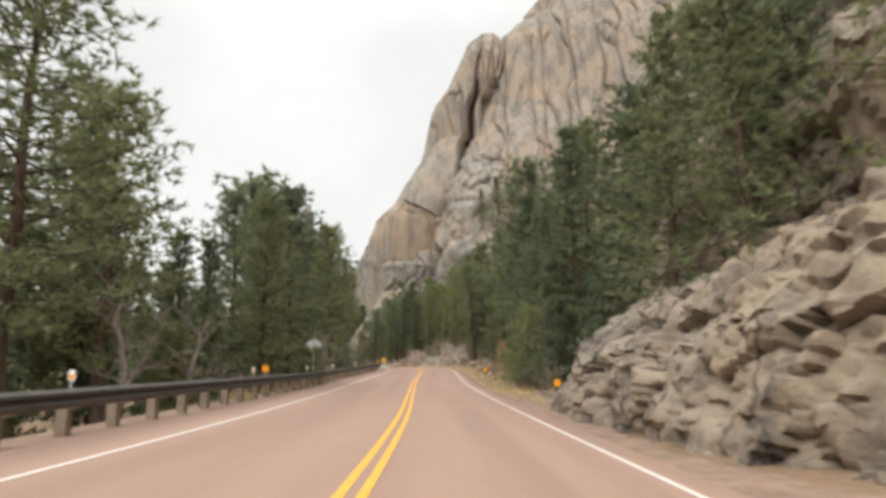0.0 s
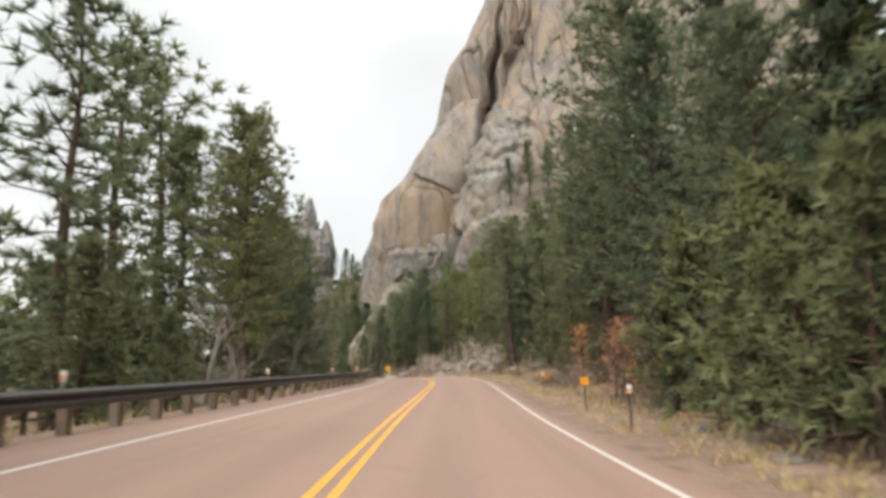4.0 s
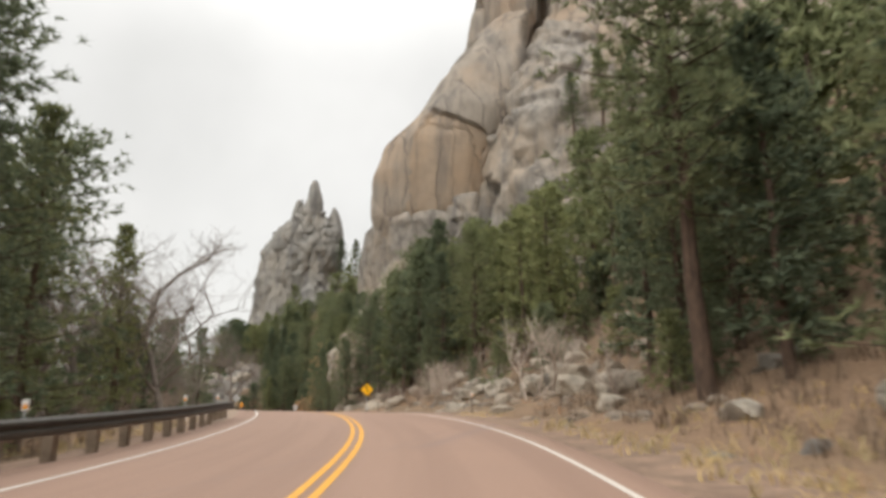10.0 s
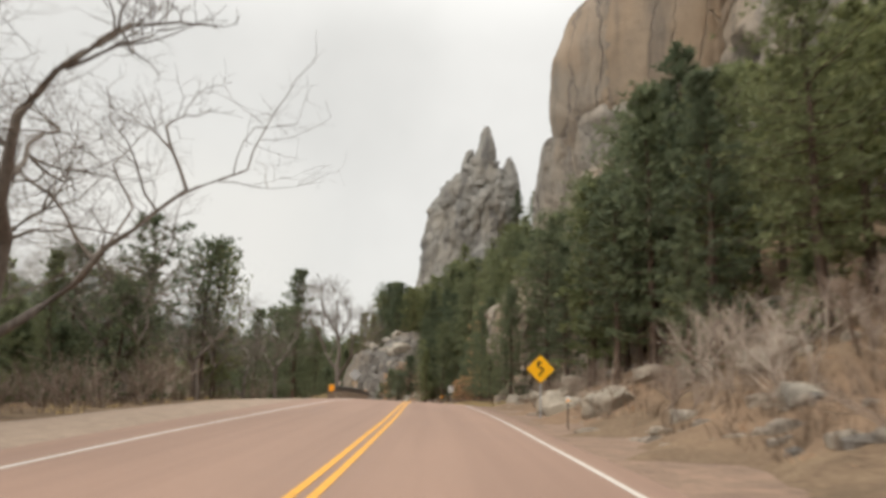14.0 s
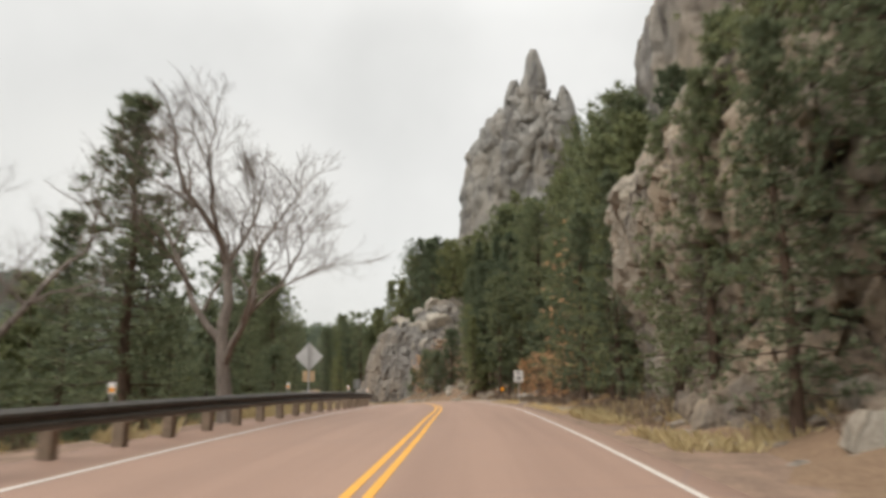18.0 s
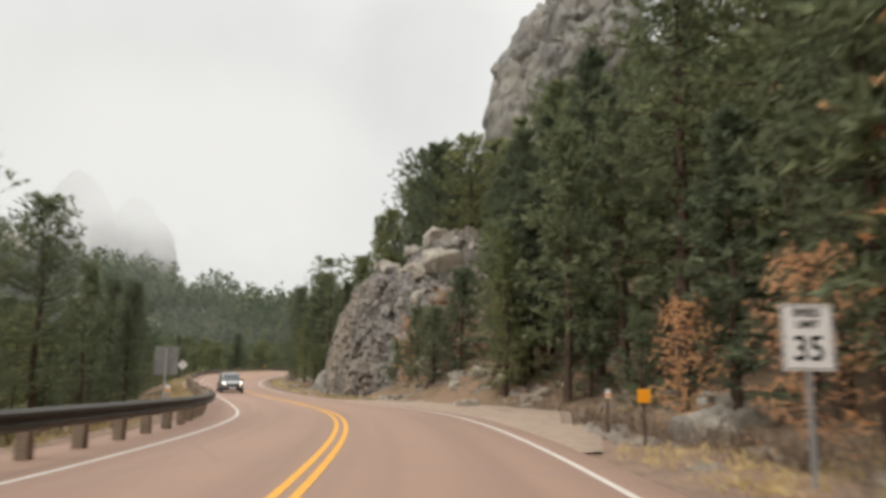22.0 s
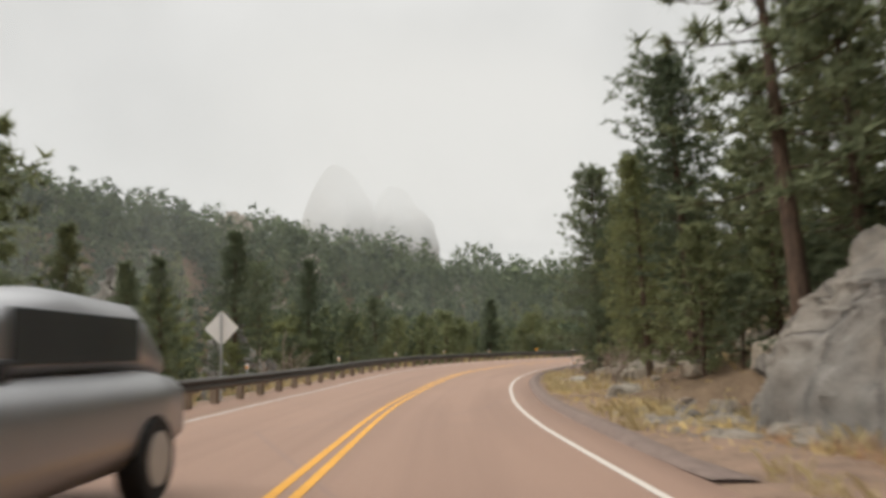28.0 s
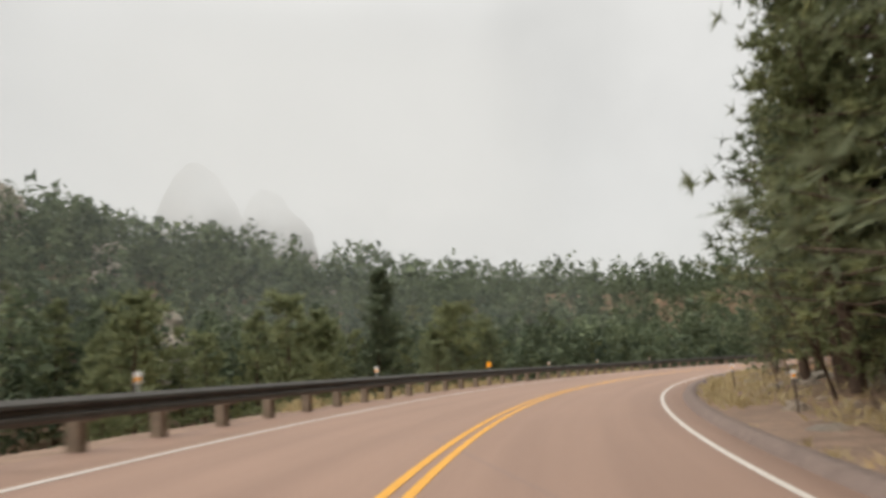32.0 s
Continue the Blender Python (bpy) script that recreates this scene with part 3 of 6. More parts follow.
loft("broken_slab", [(20, 4, 178, 16, 8, -14), (34, 1, 181, 14, 8, -14), (46, -1, 185, 11, 8, -14), (58, 1, 190, 8, 7, -14), (66, 3, 194, 5, 6, -14)],
     GREY_GRANITE, cliff, 150, 80, 1.3, 0.2, 0.5, 0.6, 2.6, 52, 0.9, 0.6, 0.5, 2.2)
loft("rear_buttress", [(4, -31, 223, 12, 12, 10), (25, -30.5, 223, 11, 11, 10), (40, -29, 223, 9, 10, 10), (56, -26, 223, 5, 7, 10)],
     GREY_ROCK, cliff, 110, 80, 1.2, 0.2, 1.0, 0.3, 2.6, 60)

spires = tagged(empty("rock_spire"), "grey granite spire with three tall needles", "rock spire")
loft("spire_body", [(6, -78, 296, 18, 15, 0), (30, -78.5, 296, 15.5, 12, 0), (46, -79, 295, 13.0, 10, 0), (54, -78, 295, 12.0, 9, 0), (60, -77.2, 295, 10.4, 8.5, 0), (64, -75.8, 295, 7.0, 6.5, 0), (67.5, -75, 295, 4.2, 5, 0)],
     SPIRE_ROCK, spires, 170, 120, 1.3, 0.22, 0.7, 0.3, 2.6, 70, 0.8, 0.7, 0.5, 2.2)
for lv, sd in (([(58, -74.6, 294, 4.4, 4.4, 0), (66, -74.5, 294, 3.4, 3.4, 0), (72, -74.3, 294, 2.6, 2.6, 0), (76.5, -74.1, 294, 1.5, 1.5, 0), (78.3, -74, 294, 0.5, 0.5, 0)], 1),
               ([(56, -83, 296, 4.2, 4, 0), (63, -81.4, 296, 2.8, 3, 0), (69, -80, 296, 1.4, 1.6, 0), (72.4, -79.4, 296, 0.5, 0.5, 0)], 2),
               ([(54, -68, 298, 3.0, 3.5, 0), (62, -68.1, 298, 2.4, 2.6, 0), (67.5, -68.4, 298, 1.7, 1.7, 0), (70, -68.6, 298, 0.7, 0.7, 0)], 3)):
    loft("needle", lv, SPIRE_ROCK, spires, 48, 40, 0.5, 0.35, 0.8, 0.2, 2.2, sd * 13)


def bluff(name, label, pieces, mat):
    root = tagged(empty(name), label, "rock outcrop")
    for lv, n, m, amp, blk, gr, sd in pieces:
        loft("rock_face", lv, mat, root, n, m, amp * 0.66, blk * 0.8, gr * 0.3, 0.7, 3.0, sd, 0.9, 0.7, 0.9, 1.9, 30.0, 1.2, None, 30)
    return root


crag = tagged(empty("roadside_bluff"), "tan granite bluff leaning over the road's edge", "rock outcrop")
for lv, n, m, amp, blk, sd in (
        ([(2, -25.6, 173.0, 4.8, 9.0, 22), (5, -25.7, 173.0, 4.8, 9.0, 22), (7, -25.9, 173.2, 5.0, 9.2, 22), (9, -26.3, 173.5, 5.4, 9.4, 22), (11.5, -26.3, 173.9, 5.5, 9.3, 22), (14.5, -24.8, 174, 4.8, 8.6, 22), (19, -23.0, 174.6, 3.8, 6.8, 22), (24, -21.4, 175.2, 2.4, 4.4, 22)], 480, 240, 0.5, 0.7, 5),
        ([(3, -20, 167, 6, 6, 0), (12, -19, 169, 5, 6, 0), (24, -17, 172, 3, 4, 0)], 100, 60, 0.8, 0.4, 8),
        ([(2, -27.6, 166.6, 2.0, 4.2, 24), (4.6, -27.4, 166.8, 1.8, 3.8, 24), (6.0, -27.0, 167.0, 1.3, 2.8, 24), (6.8, -26.8, 167.2, 0.6, 1.4, 24)], 150, 60, 0.4, 0.8, 12)):
    loft("rock_face", lv, CRAG if sd == 12 else BLUFF_ROCK, crag, n, m, amp, blk, 0.45, 0.5, 3.0, sd, 0.9, 0.6, 0.7, 1.8, 30.0, 1.1, None, 30)
cut, ledge, toe = at(291, 13.4), at(283, 14.2), at(300.5, 10.4)
bluff("road_cut_cliff", "grey broken rock cliff cut beside the road", [
    ([(-1, cut.x, cut.y, 9.6, 6.9, -41), (3, cut.x + 0.1, cut.y + 0.1, 9.4, 6.5, -41), (6, cut.x + 0.2, cut.y + 0.3, 9.2, 6.1, -41), (9, cut.x + 0.3, cut.y + 0.6, 8.9, 5.4, -41), (11.5, cut.x + 0.9, cut.y + 0.6, 7.6, 4.6, -41), (12.6, cut.x + 1.6, cut.y + 0.4, 5.2, 3.4, -41)], 420, 200, 0.62, 1.15, 1.3, 17),
    ([(2, ledge.x, ledge.y, 7.5, 5.0, -41), (7, ledge.x + 0.2, ledge.y + 0.4, 7.2, 4.6, -41), (11, ledge.x + 0.4, ledge.y + 0.8, 6.0, 4.0, -41), (13.8, ledge.x + 0.6, ledge.y + 1.2, 4.2, 3.0, -41), (15.4, ledge.x + 0.8, ledge.y + 1.8, 2.0, 1.6, -41)], 220, 120, 0.65, 1.0, 1.2, 37),
    ([(-1, toe.x, toe.y, 4.6, 3.2, -38), (2.0, toe.x, toe.y + 0.1, 4.0, 2.6, -38), (3.6, toe.x + 0.3, toe.y + 0.3, 2.6, 1.9, -38), (4.8, toe.x + 0.4, toe.y + 0.5, 1.2, 1.0, -38)], 140, 60, 0.5, 0.8, 1.0, 19)], GREY_ROCK)
crag = tagged(empty("roadside_rocks"), "tall craggy tan rock outcrop close to the asphalt", "rock outcrop")
for lv, n, m, amp, blk, sd in (
        ([(-1.2, 7.4, 18.0, 4.6, 12.6, 7), (0.6, 7.5, 18.0, 4.4, 12.4, 7), (1.8, 7.9, 18.0, 4.2, 11.9, 7), (2.8, 8.5, 18.0, 3.9, 11.0, 7), (3.7, 9.2, 18.0, 3.4, 9.8, 7), (4.6, 10.0, 18.2, 2.6, 8.0, 7), (5.2, 10.6, 18.4, 1.6, 6.0, 7)], 420, 110, 0.48, 0.62, 23),
        ([(0, 14.2, 26.0, 6.2, 9.4, 10), (5, 14.2, 26.0, 5.8, 9.0, 10), (8, 14.0, 26.2, 5.4, 8.6, 10), (11, 14.6, 26.0, 4.9, 7.8, 10), (14, 15.4, 25.6, 3.8, 6.2, 10), (16, 16.4, 25.0, 2.4, 4.4, 10), (17, 17, 24.6, 1.0, 2.4, 10)], 300, 150, 0.85, 0.4, 29),
        ([(0, 6.1, 27.6, 2.3, 3.0, 20), (1.6, 6.2, 27.4, 2.1, 2.8, 20), (3.0, 6.6, 27.0, 1.8, 2.4, 20), (4.2, 7.2, 26.6, 1.2, 1.8, 20), (4.8, 7.6, 26.4, 0.5, 0.9, 20)], 160, 70, 0.4, 0.9, 31)):
    loft("rock_face", lv, CRAG, crag, n, m, amp, blk, 0.45, 0.8, 3.0, sd, 1.0, 0.7, 0.9, 2.0, 30.0, 1.3, None, 30)
bluff("hillside_slab", "pale granite slab showing between the pines", [
    ([(14, 0.5, 158, 9, 6, -20), (20, 0.5, 158, 8, 5, -20), (25, 1.5, 159, 5, 3.4, -20), (27.5, 2.5, 160, 2.5, 2, -20)], 80, 40, 0.8, 0.3, 0.8, 33)], GRANITE)
for k, (x, y, z, r, hh) in enumerate(((-205, 271, 6, 6, 15), (-198, 262, 6, 4, 9), (-207, 322, 8, 3, 6), (-224, 311, 18, 3.5, 7), (-186, 300, 5, 2.5, 5), (-226, 258, 26, 6, 9), (-206, 240, 15, 5, 10), (-240, 300, 30, 4, 7), (-222, 352, 14, 3, 6), (-196, 288, 8, 3, 6), (-127.5, 250, -2, 2.2, 7.4), (-131, 255, -3, 1.6, 5.2), (-145.4, 248, -1, 3.2, 11.5))):
    bluff("hillside_outcrop", "pale rock outcrop among pines on the hillside", [
        ([(z - 6, x, y, r, r * 0.8, 30 * k), (z + hh * 0.3, x, y, r * 0.9, r * 0.7, 30 * k), (z + hh * 0.7, x - 1, y, r * 0.6, r * 0.5, 30 * k), (z + hh, x - 1.5, y, r * 0.25, r * 0.2, 30 * k)], 110 if k > 9 else 56, 70 if k > 9 else 40, 1.5, 0.6, 1.0, 80 + k),
        ([(z - 6, x + r * 0.9, y - r * 0.5, r * 0.7, r * 0.6, 50 * k), (z + hh * 0.15, x + r * 0.9, y - r * 0.5, r * 0.6, r * 0.5, 50 * k), (z + hh * 0.45, x + r * 0.8, y - r * 0.4, r * 0.25, r * 0.2, 50 * k)], 44, 28, 1.2, 0.6, 1.0, 95 + k)], SPIRE_ROCK if k > 9 else BOULDER)
for nm, lv in (("foggy_dome", [(20, -405, 432, 30, 22, 0), (60, -405, 432, 27, 20, 0), (76, -405, 432, 24, 17.5, 0), (89, -405, 431, 17, 12, 0), (99, -405, 431, 10.5, 8, 0), (105, -405, 431, 4, 3.4, 0)]),
               ("foggy_dome", [(20, -405, 474, 28, 24, 0), (60, -405, 474, 24, 20, 0), (76, -405, 473, 21, 17, 0), (86, -405, 471, 14, 11, 0), (93, -405, 470, 8, 6.5, 0), (97, -405, 470, 3, 2.6, 0)])):
    tagged(loft(nm, lv, SPIRE_ROCK, None, 90, 60, 1.5, 0.10, 1.0, 0.25, 2.3, lv[0][2], 0.6, 0.3), "grey granite dome half hidden in low cloud", "rock dome", "domes in the cloud")


def boulder_mesh(seed):
    """A blocky broken stone: a hull with worn edges, chipped and pitted."""
    r = random.Random(40 + seed)
    bm = bmesh.new()
    for _ in range(22):
        p = Vector((r.gauss(0, 1), r.gauss(0, 1), r.gauss(0, 1))).normalized()
        p = Vector([math.copysign(abs(q) ** 0.62, q) for q in p]) * r.uniform(0.80, 0.98)
        bm.verts.new(p)
    bmesh.ops.convex_hull(bm, input=bm.verts[:])
    bmesh.ops.delete(bm, geom=[v for v in bm.verts if not v.link_faces], context="VERTS")
    bmesh.ops.bevel(bm, geom=bm.edges[:], offset=0.05, segments=2, affect="EDGES", profile=0.6, clamp_overlap=True)
    bmesh.ops.triangulate(bm, faces=bm.faces[:])
    for limit in (0.5, 0.34):
        bmesh.ops.subdivide_edges(bm, edges=[e for e in bm.edges if e.calc_length() > limit], cuts=1)
        bmesh.ops.triangulate(bm, faces=bm.faces[:])
    for v in bm.verts:
        q = v.co + Vector((seed * 7.3, seed * 3.1, seed))
        dist, spots = noise.voronoi(q * 1.7)
        chip = 0.16 * noise.noise(spots[0] * 9.1) - 0.05 * math.exp(-(dist[1] - dist[0]) * 14)
        v.co *= 1 + chip + 0.05 * noise.noise(q * 2.5) + 0.025 * noise.noise(q * 8)
    me = bpy.data.meshes.new("boulder")
    bm.to_mesh(me)
    bm.free()
    me.materials.append(BOULDER)
    me.shade_smooth()
    me.set_sharp_from_angle(angle=radians(38))
    return me


BOULDERS = [boulder_mesh(k) for k in range(6)]
rng = random.Random(11)


def boulder(s, d, size, flat=0.65, label="pale granite boulder half sunk in the bank", sink=0.36):
    p = at(s, d)
    z = float(ground_z(p.x, p.y)[0])
    ob = new("boulder", BOULDERS[rng.randrange(6)])
    ob.matrix_basis = Matrix.Translation((p.x, p.y, z + size * flat * (1 - 2 * sink))) @ pose(0, 0, 0, rng.uniform(-15, 15), rng.uniform(-15, 15), rng.uniform(0, 360)).to_3x3().to_4x4() @ Matrix.Diagonal((size * rng.uniform(0.85, 1.25), size * rng.uniform(0.8, 1.1), size * flat, 1))
    return tagged(ob, label, "boulder", "boulders on the bank")


for s, d, z in ((157.4, 9.2, 0.8), (163, 10, 0.7), (172, 10.8, 0.8), (180.5, 6.4, 0.7), (182.5, 6.8, 1.0), (184.8, 7.3, 0.9), (176.5, 7.4, 1.0), (146, 8.8, 0.9), (148, 9.6, 1.0), (150, 8.6, 0.7), (153, 9.6, 0.7), (155.2, 8.4, 0.5), (158.6, 8.8, 0.6), (151.4, 7.6, 0.5), (161.5, 9.8, 0.7), (152.5, 10.8, 0.8), (142, 9.2, 0.9), (139.5, 7.6, 0.6), (160, 7.8, 0.45), (166, 8.6, 0.55), (173, 12, 0.8), (186.5, 8.0, 0.9), (190, 9.2, 1.0), (194, 7.8, 0.5), (198, 7.6, 0.5), (201, 8.4, 0.6), (240.5, 7.4, 0.8), (242, 8.4, 1.0), (243.5, 10.2, 1.0), (245, 10.4, 0.8), (257, 10.2, 0.5), (262, 10.6, 0.7), (320, 8.4, 0.7), (323, 9.6, 0.9), (326, 8.8, 0.6), (329, 10.5, 1.0), (333, 9.2, 0.6), (338, 11, 0.9), (303.5, 9, 0.7), (306, 8.2, 0.5), (308, 10.4, 0.9), (311, 9, 0.6), (313, 11.5, 0.8), (316.5, 8.4, 0.5), (357, 8.8, 0.35), (361, 9.4, 0.5), (366, 9, 0.4), (76, 9.6, 0.7), (84, 8.4, 0.9), (88, 9.6, 1.1), (95, 9.0, 0.6), (130, 9.5, 0.7), (133, 8.0, 0.5)):
    boulder(s, d, z)
for k in range(205):
    s = rng.choice((rng.uniform(140, 178), rng.uniform(134, 205), rng.uniform(134, 205), rng.uniform(255, 275), rng.uniform(310, 345)))
    boulder(s, rng.uniform(6.3, 17), rng.choice((0.15, 0.2, 0.3, 0.35, 0.5, 0.7)))
for s, d, z, r in ((279.2, 13.2, 10.4, 2.1), (281.2, 12.4, 10.0, 1.5), (283.8, 12.4, 10.7, 1.2), (286, 11.8, 10.6, 1.1), (288.6, 11.6, 11.0, 1.2), (291, 12, 12.0, 1.0), (279.8, 11.4, 7.8, 1.0), (282.4, 11, 7.6, 0.9), (275.6, 11.8, 7.4, 1.0), (287, 13.4, 12.6, 1.2), (284, 14, 13.5, 1.5), (278, 10.6, 4.6, 0.7), (274.5, 9.8, 2.6, 0.6), (293.5, 12.4, 12.4, 1.0)):
    p = at(s, d)
    ob = new("boulder", BOULDERS[rng.randrange(6)])
    ob.matrix_basis = Matrix.Translation((p.x, p.y, p.z + z)) @ pose(0, 0, 0, rng.uniform(-14, 14), rng.uniform(-14, 14), rng.uniform(0, 360)).to_3x3().to_4x4() @ Matrix.Diagonal((r * 1.15, r * 0.9, r * 0.74, 1))
    tagged(ob, "large pale granite block lodged on the rock cut", "boulder", "blocks on the road cut")


# ---- trees ----
def tube(path, r0, r1, n, verts, faces):
    base, k = len(verts), len(path)
    for i, p in enumerate(path):
        a, b = path[max(i - 1, 0)], path[min(i + 1, k - 1)]
        d = (b - a).normalized() if (b - a).length > 1e-6 else Vector((0, 0, 1))
        u = d.orthogonal().normalized()
        v = d.cross(u)
        r = r0 + (r1 - r0) * i / (k - 1)
        for j in range(n):
            t = 2 * math.pi * j / n
            verts.append(p + u * (r * math.cos(t)) + v * (r * math.sin(t)))
    for i in range(k - 1):
        for j in range(n):
            a, b = base + i * n + j, base + i * n + (j + 1) % n
            faces.append((a, b, b + n, a + n))


def tuft(c, out, size, blades, r, verts, faces, wide=0.20):
    for _ in range(blades):
        d = Vector((r.gauss(0, 1), r.gauss(0, 1), r.gauss(0.25, 0.8))) + out * 0.7
        d.normalize()
        side = d.orthogonal().normalized()
        side.rotate(Matrix.Rotation(r.uniform(0, 6.3), 3, d))
        ln, w = size * r.uniform(0.7, 1.25), size * wide * r.uniform(0.7, 1.3)
        b = len(verts)
        verts += [c - d * ln * 0.12 + side * w, c - d * ln * 0.05 - side * w, c + d * ln]
        faces.append((b, b + 1, b + 2))


def pine(seed, height, bare, spread, boughs, per, blades, size, narrow=1.0, bark=None, leaf=None, thin=0.20, cone=False, title="pine_tree"):
    """A pine as trunk with limbs, and a crown of needle tufts."""
    r = random.Random(seed)
    root = empty(title)
    tv, tf, cv, cf = [], [], [], []
    lean = Vector((r.uniform(-0.02, 0.02), r.uniform(-0.02, 0.02), 0))
    stem = [Vector((0, 0, -1.5))] + [Vector((lean.x * z * z / height + 0.06 * math.sin(z * 0.9 + seed), lean.y * z * z / height + 0.06 * math.cos(z * 0.7), z)) for z in np.linspace(0, height * 0.98, 10)]
    tube(stem, 0.018 * height + 0.02, 0.02, 8, tv, tf)

    def on_stem(z):
        k = min(len(stem) - 2, max(1, int(1 + z / (height * 0.98) * 9)))
        a, b = stem[k], stem[k + 1]
        return a.lerp(b, (z - a.z) / (b.z - a.z))
    for i in range(boughs):
        u = (i + r.random()) / boughs
        z = height * (bare + (1 - bare) * u ** 0.9) * 0.985
        t = (z / height - bare) / (1 - bare)
        shape = (0.45 + 0.9 * t) * (1 - t) ** (0.62 * narrow) * 1.35
        if cone:
            shape = (1.05 + 0.15 * t) * (1.02 - t) ** (0.72 * narrow)
        ln = spread * shape * r.choice((r.uniform(0.4, 0.8), r.uniform(0.75, 1.2), r.uniform(0.9, 1.25))) + 0.25
        yaw = i * 2.4 + r.uniform(-0.6, 0.6)
        rise = -0.15 + 0.65 * t + r.uniform(-0.15, 0.2)
        d = Vector((math.cos(yaw), math.sin(yaw), rise)).normalized()
        a = on_stem(min(z, height * 0.96))
        pts = [a, a + d * ln * 0.5 + Vector((0, 0, -0.04 * ln)), a + d * ln + Vector((0, 0, 0.07 * ln))]
        tube(pts, 0.012 + 0.012 * ln, 0.006, 3, tv, tf)
        for k in range(per):
            f = 0.24 + 0.76 * (k + r.random()) / per
            c = pts[0].lerp(pts[1], f * 2) if f < 0.5 else pts[1].lerp(pts[2], f * 2 - 1)
            wide = 0.34 * ln * (1.1 - f * 0.5)
            c = c + Vector((r.gauss(0, wide * 0.55), r.gauss(0, wide * 0.55), r.gauss(0.05, 0.11)))
            tuft(c, d, size, blades, r, cv, cf, thin)
    for k in range(6):
        tuft(Vector(stem[-1]) + Vector((r.uniform(-0.2, 0.2), r.uniform(-0.2, 0.2), r.uniform(-0.8, 0.2))), Vector((0, 0, 1)), size, blades, r, cv, cf, thin)
    mesh_object("trunk", tv, tf, bark or BARK, root, soft=True)
    mesh_object("crown", cv, cf, leaf or NEEDLES, root)
    return root


def bare_tree(seed, height, name="bare_tree", levels=6, mat=None, stems=1, wide=0.55, girth=0.030, lean=0.1, bushy=9):
    r = random.Random(seed)
    tv, tf, bv, bf = [], [], [], []
    turn0 = r.uniform(0, 6.28)

    def grow(p, d, ln, rad, lev):
        pts, q, dd = [p], p, d.copy()
        for k in range(3):
            sway = 0.05 if lev == 0 else 0.16
            dd = (dd + Vector((r.gauss(0, sway), r.gauss(0, sway), r.gauss(0.05, 0.10)))).normalized()
            q = q + dd * ln / 3
            pts.append(q)
        tube(pts, rad, rad * 0.62, 7 if lev < 2 else 4 if lev < 4 else 3, tv if lev < 2 else bv, tf if lev < 2 else bf)
        if lev >= levels:
            return
        for k in range(3 if lev < bushy else 4):
            f = r.uniform(0.45, 1.0) if k else 1.0
            b = pts[0].lerp(pts[3], f) if f < 1 else pts[3]
            side = Vector((r.gauss(0, 1), r.gauss(0, 1), r.gauss(0.1, 0.5))).normalized()
            if lev < 2:
                az = turn0 + 2.1 * k + lev * 1.1 + r.uniform(-0.3, 0.3)
                side = Vector((math.cos(az), math.sin(az), 0.15))
            nd = (dd * (1 - wide) + side * wide * (1.15 if k else 0.6)).normalized()
            grow(b, nd, ln * r.uniform(0.62, 0.82), rad * (0.66 if k == 0 else 0.48), lev + 1)
    root = empty(name)
    for k in range(stems):
        d = Vector((r.gauss(0, lean if stems == 1 else 0.5), r.gauss(0, lean if stems == 1 else 0.5), 1)).normalized()
        grow(Vector((r.uniform(-0.1, 0.1) * stems, r.uniform(-0.1, 0.1) * stems, -0.4)), d, height * 0.34, height * (girth if stems == 1 else 0.013), 0 if stems == 1 else 1)
    mesh_object("trunk", tv, tf, mat or BARE, root, soft=True)
    mesh_object("bare_crown", bv, bf, mat or BARE, root)
    return root


PROTO = []
for k, a in enumerate((dict(height=15, bare=0.22, spread=3.4, narrow=1.0), dict(height=15, bare=0.12, spread=3.1, narrow=1.15), dict(height=15, bare=0.35, spread=3.6, narrow=0.8), dict(height=15, bare=0.16, spread=2.6, narrow=1.2), dict(height=15, bare=0.06, spread=3.0, narrow=1.3))):
    PROTO.append(pine(100 + k, boughs=92, per=14, blades=8, size=0.36, thin=0.115, leaf=NEEDLES if k != 3 else NEEDLES_DARK, cone=k in (1, 3, 4), **a))
BIG = [pine(150 + k, 15, (0.1, 0.2)[k], (3.9, 3.3)[k], 130, 18, 12, 0.30, 1.0, thin=0.11, cone=k == 0) for k in range(2)]
MID = [pine(200 + k, 15, (0.2, 0.1, 0.28)[k], (3.2, 2.8, 3.4)[k], 34, 7, 5, 0.82, (1.0, 1.2, 0.85)[k], leaf=(NEEDLES, NEEDLES_DARK, NEEDLES_DARK)[k], thin=0.22) for k in range(3)]
FINE = [pine(240 + k, 15, (0.2, 0.1, 0.28)[k], (3.2, 2.8, 3.4)[k], 58, 8, 7, 0.62, (1.0, 1.2, 0.85)[k], leaf=(NEEDLES, NEEDLES_DARK, NEEDLES)[k], thin=0.16, cone=k == 1) for k in range(3)]
COPSE = [pine(260 + k, 15, (0.14, 0.08, 0.2)[k], (3.2, 2.7, 3.3)[k], 46, 7, 6, 0.62, (1.0, 1.2, 0.9)[k], leaf=NEEDLES, thin=0.19, cone=k == 1) for k in range(3)]
YOUNG = [pine(300 + k, 4, 0.04, 1.35, 44, 7, 10, 0.27, 1.2, thin=0.13, cone=True, title="young_pine") for k in range(2)]
DEAD = [pine(320, 12, 0.03, 4.2, 70, 9, 9, 0.36, 0.7, leaf=NEEDLES_DEAD, thin=0.12, title="dead_pine")]
THIN = [pine(330 + k, 14, 0.3, 2.6, 40, 6, 14, 0.45, 0.7, thin=0.12) for k in range(2)]
